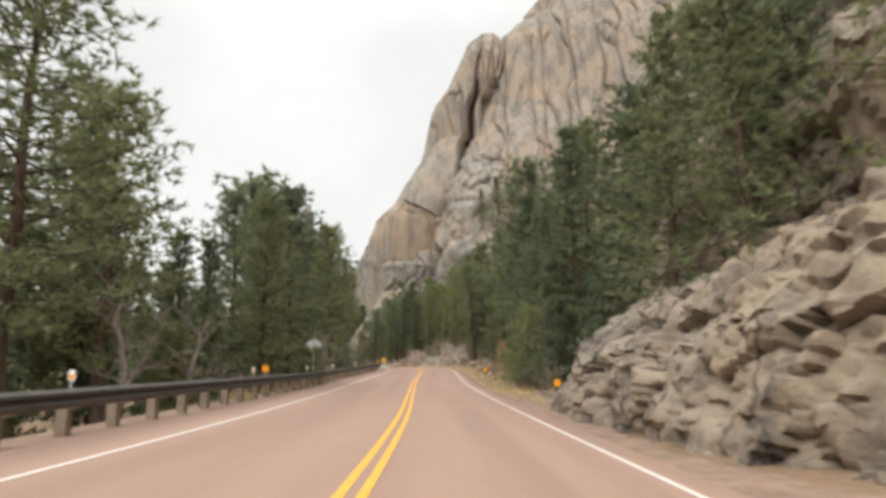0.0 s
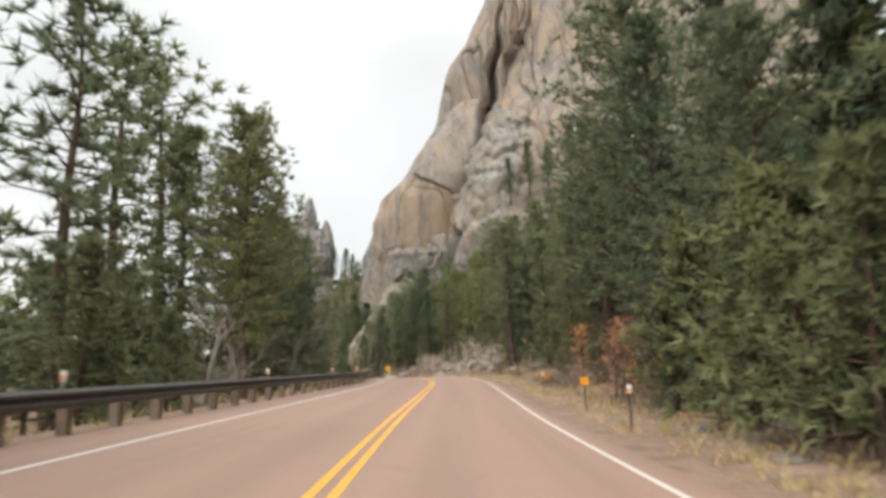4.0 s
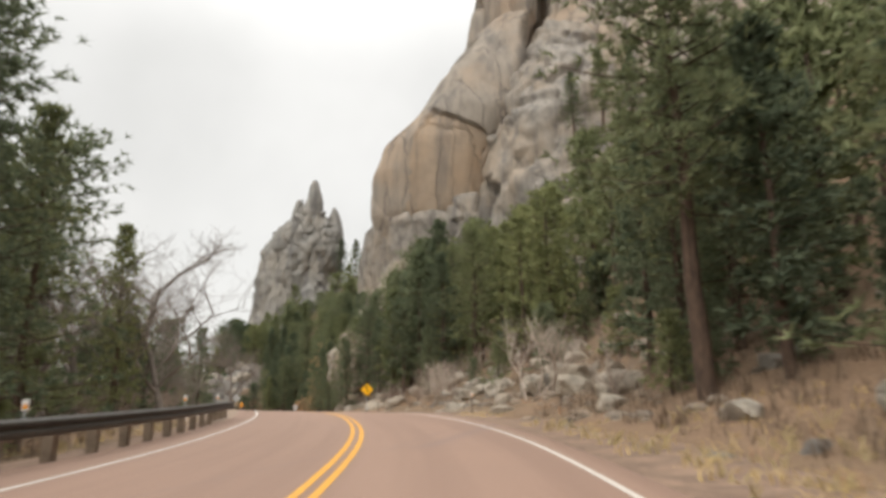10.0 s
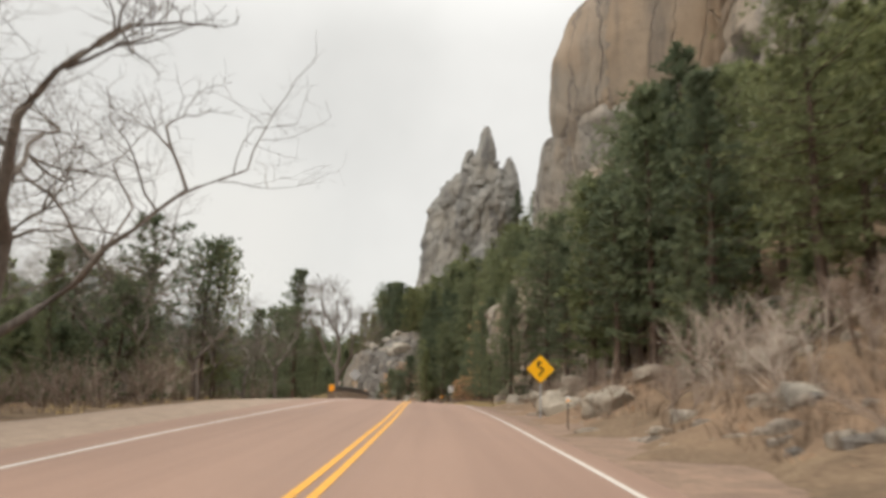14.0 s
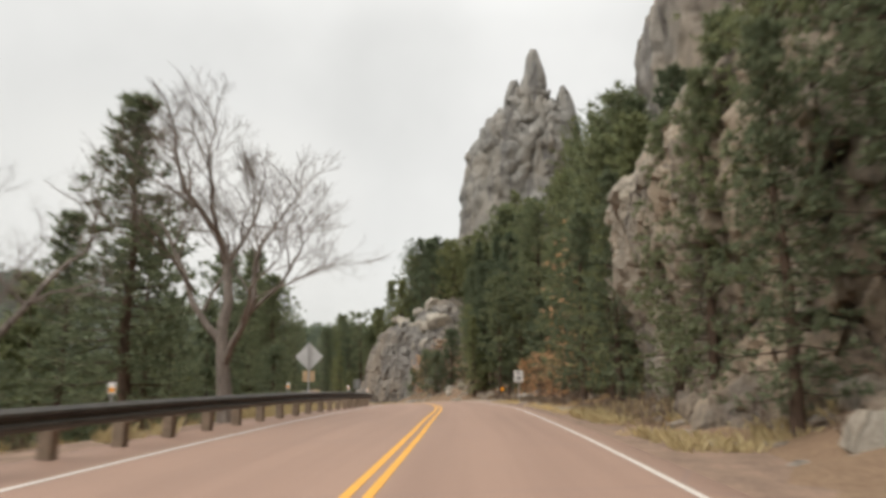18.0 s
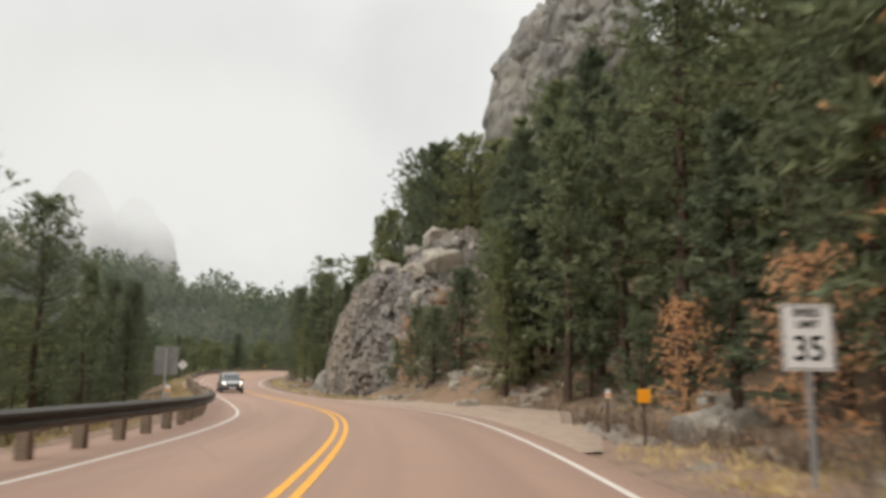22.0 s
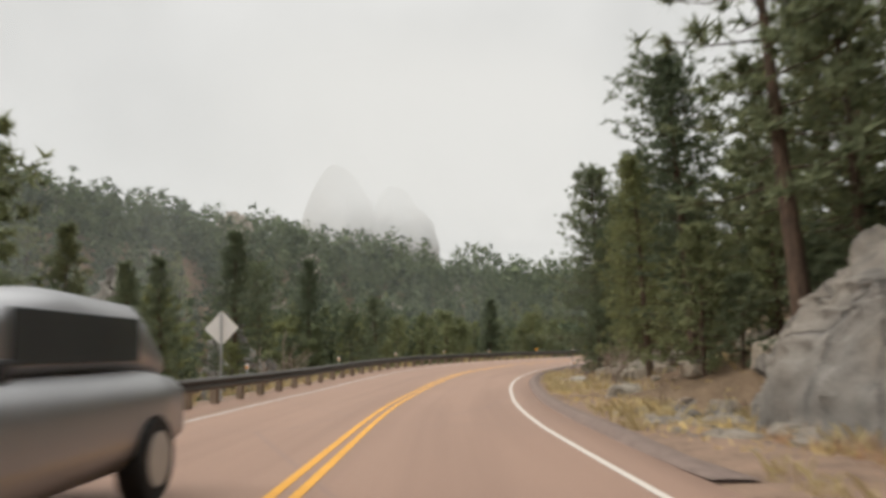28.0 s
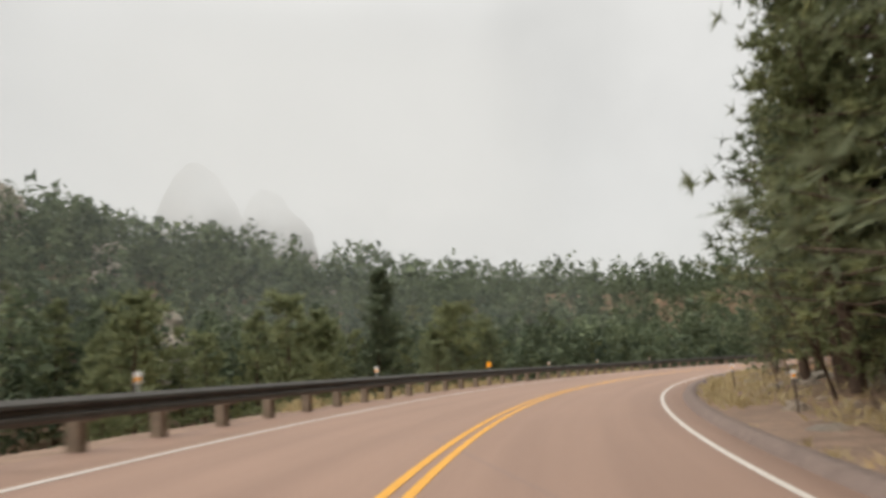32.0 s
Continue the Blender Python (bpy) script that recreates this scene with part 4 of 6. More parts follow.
COTTON = [bare_tree(5, 13, levels=7, girth=0.020, wide=0.6), bare_tree(9, 12, levels=7, girth=0.020), bare_tree(14, 11, levels=7, wide=0.62, girth=0.021)]
HERO = bare_tree(78, 11.5, levels=7, wide=0.44, girth=0.026, lean=0.02, bushy=4)
SNAG = [bare_tree(21, 8, "bare_tree", 4, None, 1, 0.5)]
SHRUB = [bare_tree(31 + k, 3.2, "bare_shrub", 4, TWIG, 4, 0.42) for k in range(3)]
PALE_SHRUB = bare_tree(37, 3.2, "bare_shrub", 5, PALE_TWIG, 5, 0.40)
SAPLING = [bare_tree(61 + k, 6, "bare_sapling", 4, BARK, 1, 0.26, girth=0.011) for k in range(2)]
used = set()
trng = random.Random(5)


def stand(proto, s, d, height, label, category, group, base=15.0, sink=0.0, xy=None, over=None):
    p = at(s, d) if xy is None else Vector((*xy, 0))
    z = float(ground_z(p.x, p.y)[0]) - sink if over is None else over
    k = height / base
    m = Matrix.Translation((p.x, p.y, z)) @ Matrix.Rotation(trng.uniform(0, 6.28), 4, "Z")
    w = k * trng.uniform(0.9, 1.12)
    ob = copy_thing(proto, m) if proto.name in used else proto
    used.add(proto.name)
    ob.matrix_basis = m @ Matrix.Diagonal((w, w, k, 1))
    return tagged(ob, label, category, group)


GREEN = "tall green ponderosa pine with a scaly brown trunk"
# left of the road: distance along, distance right, height of the top over the road
for s, d, top, kind in ((54.7, -10.5, 14, 0), (61.4, -10.8, 11.6, 0), (70, -11.2, 7.6, 4), (64, -13, 11.6, 1), (73.7, -13, 6.6, 4), (66, -13, 9, 0), (74, -11, 8.0, 1), (78, -14.5, 7.2, 4), (69, -15.5, 12, 0), (75.6, -6.9, 11.3, 7), (70.9, -7.3, 9.7, 7), (81, -11.5, 12.4, 0), (85, -11, 13.6, 3), (91, -10.5, 13.5, 9), (104.4, -8.8, 14.4, 8), (109, -10.5, 13.6, 0), (108, -17.4, 20.4, 9), (114.3, -17.2, 21.6, 9), (114, -12, 11, 0), (119, -12, 10.6, 9), (122, -12.5, 10.6, 0), (126, -11.9, 13.6, 7), (132, -14.5, 14, 1), (136.5, -13.5, 12.5, 0), (108, -13.5, 15, 1), (128, -12.8, 13.2, 1), (131, -11.5, 13, 3), (136.2, -10.9, 13.4, 7), (141.5, -12.5, 15.2, 0), (146, -11.5, 12, 1), (151, -15, 12, 4), (158, -16, 11, 3), (182, -15, 6.2, 4), (176, -15, 7, 1), (186, -16, 7.2, 0), (171, -15, 7.5, 1), (166, -17, 8, 4), (157.4, -10.8, 9.9, 4), (161, -15.5, 15.5, 2), (189.6, -14, 7.5, 1), (195.5, -16, 11, 9), (208.8, -9.2, 10.2, 1), (212, -13, 7.3, 1), (231, -9.7, 8.0, 7), (242, -13, 11.8, 1), (285, -13, 9.8, 1), (237, -14, 10.5, 0), (252, -9.6, 7.3, 0), (257.9, -15, 7.5, 2), (261.3, -14.5, 8, 2), (289.8, -10.2, 8.9, 7), (294, -10.4, 6.0, 1), (285.5, -10, 6.4, 4), (301.5, -10.5, 5.5, 4), (305, -9.6, 5.2, 1), (309, -10, 5.4, 4), (313, -10.2, 4.8, 1), (317, -11, 5.5, 4), (296, -12, 9.8, 0), (298, -14.5, 7.5, 1), (292.6, -13, 6.5, 4), (294.7, -15, 7.8, 1), (283, -15, 5, 4), (345, -22, 9.5, 0), (326.6, -12, 8.3, 3), (352, -22, 10.8, 3), (321, -15, 5.4, 3), (222, -13, 5.4, 1), (247.8, -12, 9.4, 0), (191.7, -11.5, 8.7, 2), (197, -12.3, 9.4, 0)):
    p = at(s, d)
    h = top + float(p.z) - float(ground_z(p.x, p.y)[0])
    if kind == 9:
        stand(THIN[int(s) % 2], s, d, h, "thin open-crowned pine with few needles", "tree", "pines below the road", 14.0)
    else:
        stand(BIG[kind - 7] if kind > 6 else PROTO[kind], s, d, h, GREEN, "tree", "pines below the road")
# right of the road
for s, d, top, kind in ((57.6, 13, 16, 0), (66, 11, 13, 1), (62, 14.5, 19, 2), (69, 15, 20, 1), (73, 12.5, 17, 0), (78.3, 10, 16.5, 3), (79.2, 8.2, 7, 4), (82.9, 12, 18.5, 1), (86, 8.8, 10, 0), (92, 10.5, 15, 1), (98.1, 10, 16.5, 3), (106.2, 11, 22, 0), (111.6, 10.5, 16, 2), (118, 9.6, 12, 1), (121, 13, 16, 0), (127.9, 10, 12, 4), (129, 13.5, 17, 0), (136.1, 8.8, 14.8, 2), (141, 13, 15, 1), (152, 16.5, 14, 0), (168, 16, 13, 2), (175, 9.8, 7, 4), (172.5, 13, 15, 0), (178, 12, 14, 1), (185.4, 14, 19, 3), (190, 12, 13, 1), (196, 11.5, 15, 0), (200, 14, 17, 1), (187, 13, 17.5, 0), (192, 13.5, 17, 2), (203.5, 13.5, 17.5, 0), (204, 17, 22, 1), (181, 14, 15.5, 0), (226, 19, 23, 1), (231, 19, 24, 0), (236, 20, 25, 3), (241, 17, 24, 1), (225, 15, 19, 3), (246, 17, 22, 0), (229.8, 12, 19.5, 0), (225.5, 9.4, 15, 1), (223.2, 10.4, 14, 4), (228, 9, 9, 0), (226.8, 12.4, 18, 3), (199, 9.2, 12, 0), (201.5, 10.6, 14, 1), (203.6, 9.0, 11.5, 0), (205.4, 11.2, 15, 2), (193.5, 9.4, 10, 4), (306, 23, 28, 1), (310, 21, 26, 0), (307, 16, 20.5, 1), (297.2, 18, 26, 0), (291, 18, 25.3, 1), (287.3, 15.5, 23.4, 3), (296, 14, 19, 4), (302, 18.5, 24, 0), (293, 20, 25, 3), (283, 17, 23, 0), (263, 10.5, 8, 1), (266.5, 12, 11, 0), (270, 13.5, 15, 3), (273, 15, 17, 1), (260, 9.6, 9, 4), (325, 9.6, 8, 0), (330, 11, 9, 1), (335, 10.5, 9.5, 0), (234.5, 12.5, 20, 0), (239, 12, 17.5, 1), (246, 14, 20, 0), (236.6, 13, 20, 1), (243, 12.5, 16, 3), (249, 12, 18, 0), (252.3, 11.5, 13, 1), (256, 12.5, 17, 3), (261.3, 11.5, 15, 1), (265, 12.5, 9, 0), (268, 13, 12, 1), (313, 9.5, 12, 3), (316, 8.6, 9, 1), (319, 11, 14, 2), (305, 9.8, 14.6, 9), (347, 14, 15, 4),  (359, 8.8, 15, 4), (363, 10, 13, 1), (356, 8.4, 12, 4), (366, 8.6, 11, 1), (369, 9.4, 12, 0)):
    p = at(s, d)
    h = top + float(p.z) - float(ground_z(p.x, p.y)[0])
    if kind == 9:
        stand(THIN[0], s, d, h, "thin open-crowned pine with few needles", "tree", "pines on the bank", 14.0)
    else:
        stand(PROTO[kind], s, d, max(3.0, h), GREEN, "tree", "pines on the bank")
for s, d, h in ((233, 11.2, 11), (229.6, 10.8, 10), (236.5, 11, 7.5), (277, 9.6, 4.6), (273.5, 11, 5), (289, 17, 9), (237.6, 7.9, 3.4), (243, 8.4, 3.2), (232, 7.6, 3), (110, 8.6, 3.2), (98, 8.0, 2.6), (92, 8.2, 2.6), (83, 8.2, 2.4), (103, 9.4, 3.2), (290, 20, 9), (293, 22, 8), (374, 9.5, 4)):
    stand(DEAD[0], s, d, h, "dead pine with rust-brown needles", "tree", "dead pines on the bank", 12.0)
for s, d, h, k in ((158.6, -8.6, 10.5, 0), (164, -14, 13, 1), (173.2, -12.5, 16.5, 0), (170, -16, 12, 2), (178, -17, 12, 1), (187.5, -15, 12.5, 2), (203, -9.5, 8, 2), (200, -11, 7, 0), (154, -13, 9, 2), (168, -10.8, 7, 1), (183, -12, 9, 0), (190, -11, 7, 2), (194, -12.5, 8, 0), (199, -13, 7.5, 1)):
    stand(COTTON[k], s, d, h, "leafless cottonwood with bent grey limbs", "bare tree", "bare cottonwoods by the shoulder", (13.0, 12.0, 11.0)[k])
stand(HERO, 206.8, -5.4, 8.7, "tall leafless cottonwood with a wide fine-branched crown", "bare tree", "bare cottonwoods by the shoulder", 11.5)
for s, d, h in ((101, -8.2, 5), (99, -9, 6), (63, -8.5, 5), (57, -8.4, 5.5), (112, -8.6, 5)):
    stand(SNAG[0], s, d, h, "dead leafless tree with pale thin branches", "bare tree", "dead trees", 8.0)
for k in range(100):
    s = trng.choice((trng.uniform(140, 205), trng.uniform(140, 205), trng.uniform(150, 205), trng.uniform(74, 130), trng.uniform(318, 345)))
    d = trng.uniform(7.2, 14) if trng.random() < 0.62 or not 150 < s < 205 else trng.uniform(-20, -10.5)
    stand(SHRUB[k % 3], s, d, trng.uniform(1.2, 2.8), "leafless brown shrub with many thin stems", "shrub", "bare shrubs on the bank", 3.2)
for s, d, h, k in ((161.5, 11.6, 5.4, 1), (156, 12.5, 3.6, 0), (167, 11, 3.8, 2), (150, 12.6, 3.2, 1), (170.5, 9.2, 3.4, 0)):
    stand(SHRUB[k], s, d, h, "large leafless pale shrub among boulders", "shrub", "bare shrubs on the bank", 3.2)
for s, d, h in ((148.6, 8.3, 4.4), (166.5, 8.6, 3.2), (172.5, 9.4, 3.4)):
    stand(PALE_SHRUB, s, d, h, "large pale leafless shrub on the bouldery bank", "shrub", "bare shrubs on the bank", 3.2)
for s, d, h, k in ((331, -12, 7, 0), (334.6, -12.4, 6, 1), (329.8, -12.8, 6, 2), (337, -13, 5.5, 0)):
    stand(SHRUB[k], s, d, h, "pale leafless thicket below the guardrail", "shrub", "bare thickets below the road", 3.2)
for s, d, top, k in ((352.5, 10.6, 18, 0), (356, 10.5, 17, 1), (341, 8.0, 14.6, 0), (346, 9.5, 13, 0), (336.5, 9.0, 9.5, 0)):
    p = at(s, d)
    stand(BIG[k], s, d, top + float(p.z) - float(ground_z(p.x, p.y)[0]), "large full-crowned pine inside the bend", "tree", "pines on the bank")
for k in range(44):
    s = trng.uniform(67, 112) if k < 34 else trng.uniform(345, 372)
    stand(SAPLING[k % 2], s, trng.uniform(7.2, 12), trng.uniform(2.5, 5.5), "thin dark leafless sapling in the roadside wood", "bare tree", "leafless saplings", 6.0)
for s, d, h in ((279.5, 9.4, 3.6), (276, 9.8, 5), (272, 9.6, 5), (270, 10.8, 6.5)):
    stand(YOUNG[int(s) % 2], s, d, h, "young pine rooted at the foot of the rock cut", "tree", "young pines", 4.0)
for k in range(14):
    stand(YOUNG[k % 2], trng.uniform(302, 318), trng.uniform(8.5, 17), trng.uniform(1.6, 4.4), "young pine on the grassy bank", "tree", "young pines", 4.0)
for s, d, h, k in ((306, 12, 11, 1), (309.5, 14, 13, 0), (314, 15, 14, 3), (318, 14, 12, 1)):
    stand(PROTO[k], s, d, h, GREEN, "tree", "pines on the bank")
for k in range(18):
    stand(YOUNG[k % 2], trng.uniform(148, 174), trng.uniform(12, 22), trng.uniform(2.2, 5), "young bushy green pine", "tree", "young pines", 4.0)
for k in range(14):
    stand(YOUNG[k % 2], trng.uniform(62, 118), trng.uniform(-12.5, -8), trng.uniform(2.2, 5), "young bushy green pine behind the guardrail", "tree", "young pines", 4.0)
for k in range(30):
    stand(YOUNG[k % 2], trng.uniform(104, 140), trng.uniform(8.5, 17), trng.uniform(1.4, 4.2), "young bushy green pine", "tree", "young pines", 4.0)
for k in range(46):
    s, left = trng.uniform(45, 380), trng.random() < 0.5
    d = trng.uniform(-13, -7.8) if left else trng.uniform(7.6, 13)
    if left and 150 < s < 200 or not left and (206 < s < 222 or 262 < s < 312 or s < 70):
        continue
    stand(YOUNG[k % 2], s, d, trng.uniform(1.5, 4.5), "young bushy green pine", "tree", "young pines", 4.0)


def clear(s, d, x, y):
    """Whether a fill tree may stand there: not in rock, not on the road or its shoulders."""
    if d > 0 and (s < 66 and d < 16 or 204 < s < 224 and d < 19 or 264 < s < 312 and d < 19 or 312 < s < 342 and d < 24 or 147 < s < 172 and d < 16):
        return False
    if 148 < s < 205 and -18 < d < 0:
        return False
    if -40 < x < 100 and 168 < y < 262 and x > -47 + 0.28 * abs(y - 190):
        return False
    return not (-97 < x < -60 and 280 < y < 312)


fills, deep = 0, []
for k in range(1450):
    s = trng.uniform(20, 400)
    left = trng.random() < 0.42
    d = -trng.uniform(12, 40) if left else 9.5 + 34 * trng.random() ** 1.2
    if left and 60 < s < 160 and d < -26:
        continue
    p = at(s, d)
    if not clear(s, d, p.x, p.y) or (not left and s > 335 and d > 26):
        continue
    if trng.random() > (0.42 if left else 0.46):
        continue
    if left:
        h = trng.uniform(6, 12) if s > 150 else trng.uniform(8, 14)
    else:
        h = trng.uniform(8, 14)
    if 148 < s < 215 and left:
        h *= 0.8
    near = abs(d) < (17 if left else 15)
    if near and fills < 170:
        fills += 1
        stand((PROTO if trng.random() < 0.15 else FINE + FINE[:2])[trng.randrange(5)], s, d, h, "green pine in the dense roadside forest", "tree", "forest pines")
    else:
        deep.append((p.x, p.y, h, trng.randrange(3), trng.uniform(0, 6.28)))


def joined_forest(name, spots, label, protos):
    """The trees deeper in the forest, joined into one object of trunks and crowns."""
    dz = ground_z(np.array([q[0] for q in spots]), np.array([q[1] for q in spots]))
    vs, fs, ms, base = [], [], [], 0
    for (x, y, h, k, turn), z in zip(spots, dz):
        for slot, ob in enumerate(sorted(protos[k].children, key=lambda o: o.name, reverse=True)):
            me = ob.data
            co = np.empty(len(me.vertices) * 3)
            me.vertices.foreach_get("co", co)
            co = co.reshape(-1, 3) * (h / 15)
            ct, st = math.cos(turn), math.sin(turn)
            vs.append(np.stack([x + co[:, 0] * ct - co[:, 1] * st, y + co[:, 0] * st + co[:, 1] * ct, z + co[:, 2]], 1))
            for pl in me.polygons:
                fs.append([base + q for q in pl.vertices])
                ms.append(slot)
            base += len(co)
    me = bpy.data.meshes.new(name)
    me.from_pydata(np.concatenate(vs).tolist(), [], fs)
    me.materials.append(BARK)
    me.materials.append(NEEDLES)
    me.polygons.foreach_set("material_index", ms)
    tagged(new(name, me), label, "forest", "", "stuff")


# pines on the slope behind the rock cut
for k in range(26):
    s, d = 270 + 50 * (k / 26) + trng.uniform(-2, 2), trng.uniform(18, 34)
    stand(FINE[k % 3], s, d, trng.uniform(9, 13), "dark green pine on the slope above the cliff", "tree", "pines above the road cut")
# pines on top of the rock cut and below the spire
for x, y, z, h in ((-78.3, 250, 17, 11), (-76, 247, 16, 10), (-80.5, 254, 18, 11), (-72, 246, 17, 9), (-84, 255, 15, 10), (-69, 243, 16, 8), (-66, 240, 16, 9), (-63.5, 290, 45, 14), (-58, 286, 44, 13), (-55, 283, 42, 12), (5, 173, 43, 11), (1, 172, 41, 9), (9, 174, 44, 10), (14, 175, 46, 12)):
    stand(PROTO[3], 0, 0, h, "dark slender pine standing on the rocks", "tree", "pines on the rocks", 15.0, xy=(x, y), over=z - 1)


for x, y, z, h, k in ((7.7, 20, 3.4, 13, 4), (6.8, 24.8, 3.0, 12, 4), (9.8, 24.5, 4.8, 10, 1), (10.4, 14.5, 4.0, 12, 1), (13.5, 33.5, 2.5, 13, 1), (-23.6, 170.2, 13.5, 8, 4), (-21.4, 167.5, 12, 9, 1), (-21.0, 173.4, 17, 8, 3)):
    stand(PROTO[k], 0, 0, h, "green pine rooted on the roadside rock", "tree", "pines on the rocks", 15.0, xy=(x, y), over=z)
for x, y, h, k in ((-33.5, 184, 14, 1), (-35.5, 187.5, 14, 3), (-37.5, 191, 13, 4), (-39.5, 194.5, 12, 1), (-34.5, 191, 16, 3), (-31.5, 187, 17, 4), (-38, 197, 15, 3), (-42, 199, 11, 1), (-31, 182, 13, 3), (-36.5, 184, 10, 4)):
    stand(PROTO[k], 0, 0, h, "dense dark pine at the foot of the cliff", "tree", "pines on the bank", xy=(x, y))


slope, copse = random.Random(91), []
for k in range(75):
    p = at(slope.uniform(142, 206), 12.5 + 22 * slope.random())
    copse.append((p.x, p.y, slope.uniform(6.5, 11.5), k % 3, slope.uniform(0, 6.28)))
for k in range(120):
    s, d = slope.uniform(255, 425), -slope.uniform(13, 70)
    p = at(s, d)
    if math.hypot(p.x + 127.5, p.y - 250) < 5 or math.hypot(p.x + 145, p.y - 248) < 6 or d > -26 and s > 318 and slope.random() < 0.5:
        continue
    copse.append((p.x, p.y, slope.uniform(6.0, 10.5), k % 3, slope.uniform(0, 6.28)))
joined_forest("deep_forest", deep, "dense green pine forest climbing behind the road", MID)
joined_forest("slope_woods", copse, "green pines on the slopes above and below the road", COPSE)
for proto in MID + COPSE:
    for ob in list(proto.children):
        bpy.data.objects.remove(ob)
    bpy.data.objects.remove(proto)
for k in range(24):
    stand(YOUNG[k % 2], slope.uniform(69, 92), slope.uniform(7.4, 10.5), slope.uniform(2.6, 5.5), "young dark pine at the edge of the wood", "tree", "young pines", 4.0)
for s, d, h in ((206.5, 8.8, 11), (209.2, 9.6, 11.5), (205, 7.2, 9), (208.5, 7.4, 9), (215.5, 7.2, 9.5), (218.6, 7.6, 8.5), (200.4, 7.0, 8)):
    stand(PROTO[4], s, d, h, "dense green pine before the leaning bluff", "tree", "pines on the bank")
for k in range(46):
    stand(SHRUB[k % 3], slope.uniform(158, 206), slope.uniform(-16, -10.2), slope.uniform(2.2, 4.6), "leafless grey-brown shrub in the roadside thicket", "shrub", "bare shrubs below the road", 3.2)
for k in range(20):
    stand(YOUNG[k % 2], slope.uniform(160, 204), slope.uniform(-19, -11.5), slope.uniform(3, 6), "young bushy green pine in the thicket", "tree", "young pines", 4.0)


# ---- far woods: joined, beyond counting ----
def far_pine(x, y, z, h, r, verts, faces, clumps, each, fine):
    lean, wide = r.uniform(-0.5, 0.5), r.uniform(0.7, 1.25)
    for k in range(clumps):
        t = (k + r.random()) / clumps
        rad = h * 0.20 * wide * (0.5 + 1.3 * t) * (1.03 - t) ** 0.7
        a, q = r.uniform(0, 6.28), r.uniform(0.25, 1.0)
        c = Vector((x + lean * t + math.cos(a) * rad * q, y + math.sin(a) * rad * q, z + h * (0.18 + 0.80 * t)))
        for _ in range(each):
            w = fine * r.uniform(0.6, 1.2)
            o = c + Vector((r.gauss(0, fine * 0.9), r.gauss(0, fine * 0.9), r.gauss(0, fine * 0.4)))
            b = len(verts)
            for _ in range(3):
                verts.append(o + Vector((r.gauss(0, w), r.gauss(0, w), r.gauss(0, w * 0.85))))
            faces.append((b, b + 1, b + 2))


fr = random.Random(77)
fv, ff, made = [], [], 0
cand = np.array([(fr.uniform(-370, 40), fr.uniform(-60, 560)) for _ in range(24000)] + [(fr.uniform(-235, -125), fr.uniform(205, 400)) for _ in range(4200)])
cs, cd, _, _ = nearest(cand[:, 0], cand[:, 1])
cz = ground_z(cand[:, 0], cand[:, 1])
for (x, y), s, d, z in zip(cand, cs, cd, cz):
    if not (-230 < d < (-36 if s > 150 else -27) or 45 < d < 130 or (s > 395 and abs(d) > 12)):
        continue
    if -45 < x < 110 and 165 < y < 270 or -100 < x < -55 and 278 < y < 315 or x < -370:
        continue
    if fr.random() > (0.8 if d < 0 and s > 150 else 0.4):
        continue
    h = fr.choice((fr.uniform(5, 9), fr.uniform(8, 12), fr.uniform(9, 13)))
    close = -95 < d < 0 and s > 210
    if close and fr.random() < 0.35:
        continue
    if close:
        far_pine(x, y, z - 0.5, h, fr, fv, ff, 15, 10, 0.31)
    else:
        far_pine(x, y, z - 0.5, h, fr, fv, ff, 12, 3, 0.06 * h)
tagged(mesh_object("far_woods", fv, ff, WOODS_GREEN), "dense dark green pine forest on the hillside", "forest", "", "stuff")


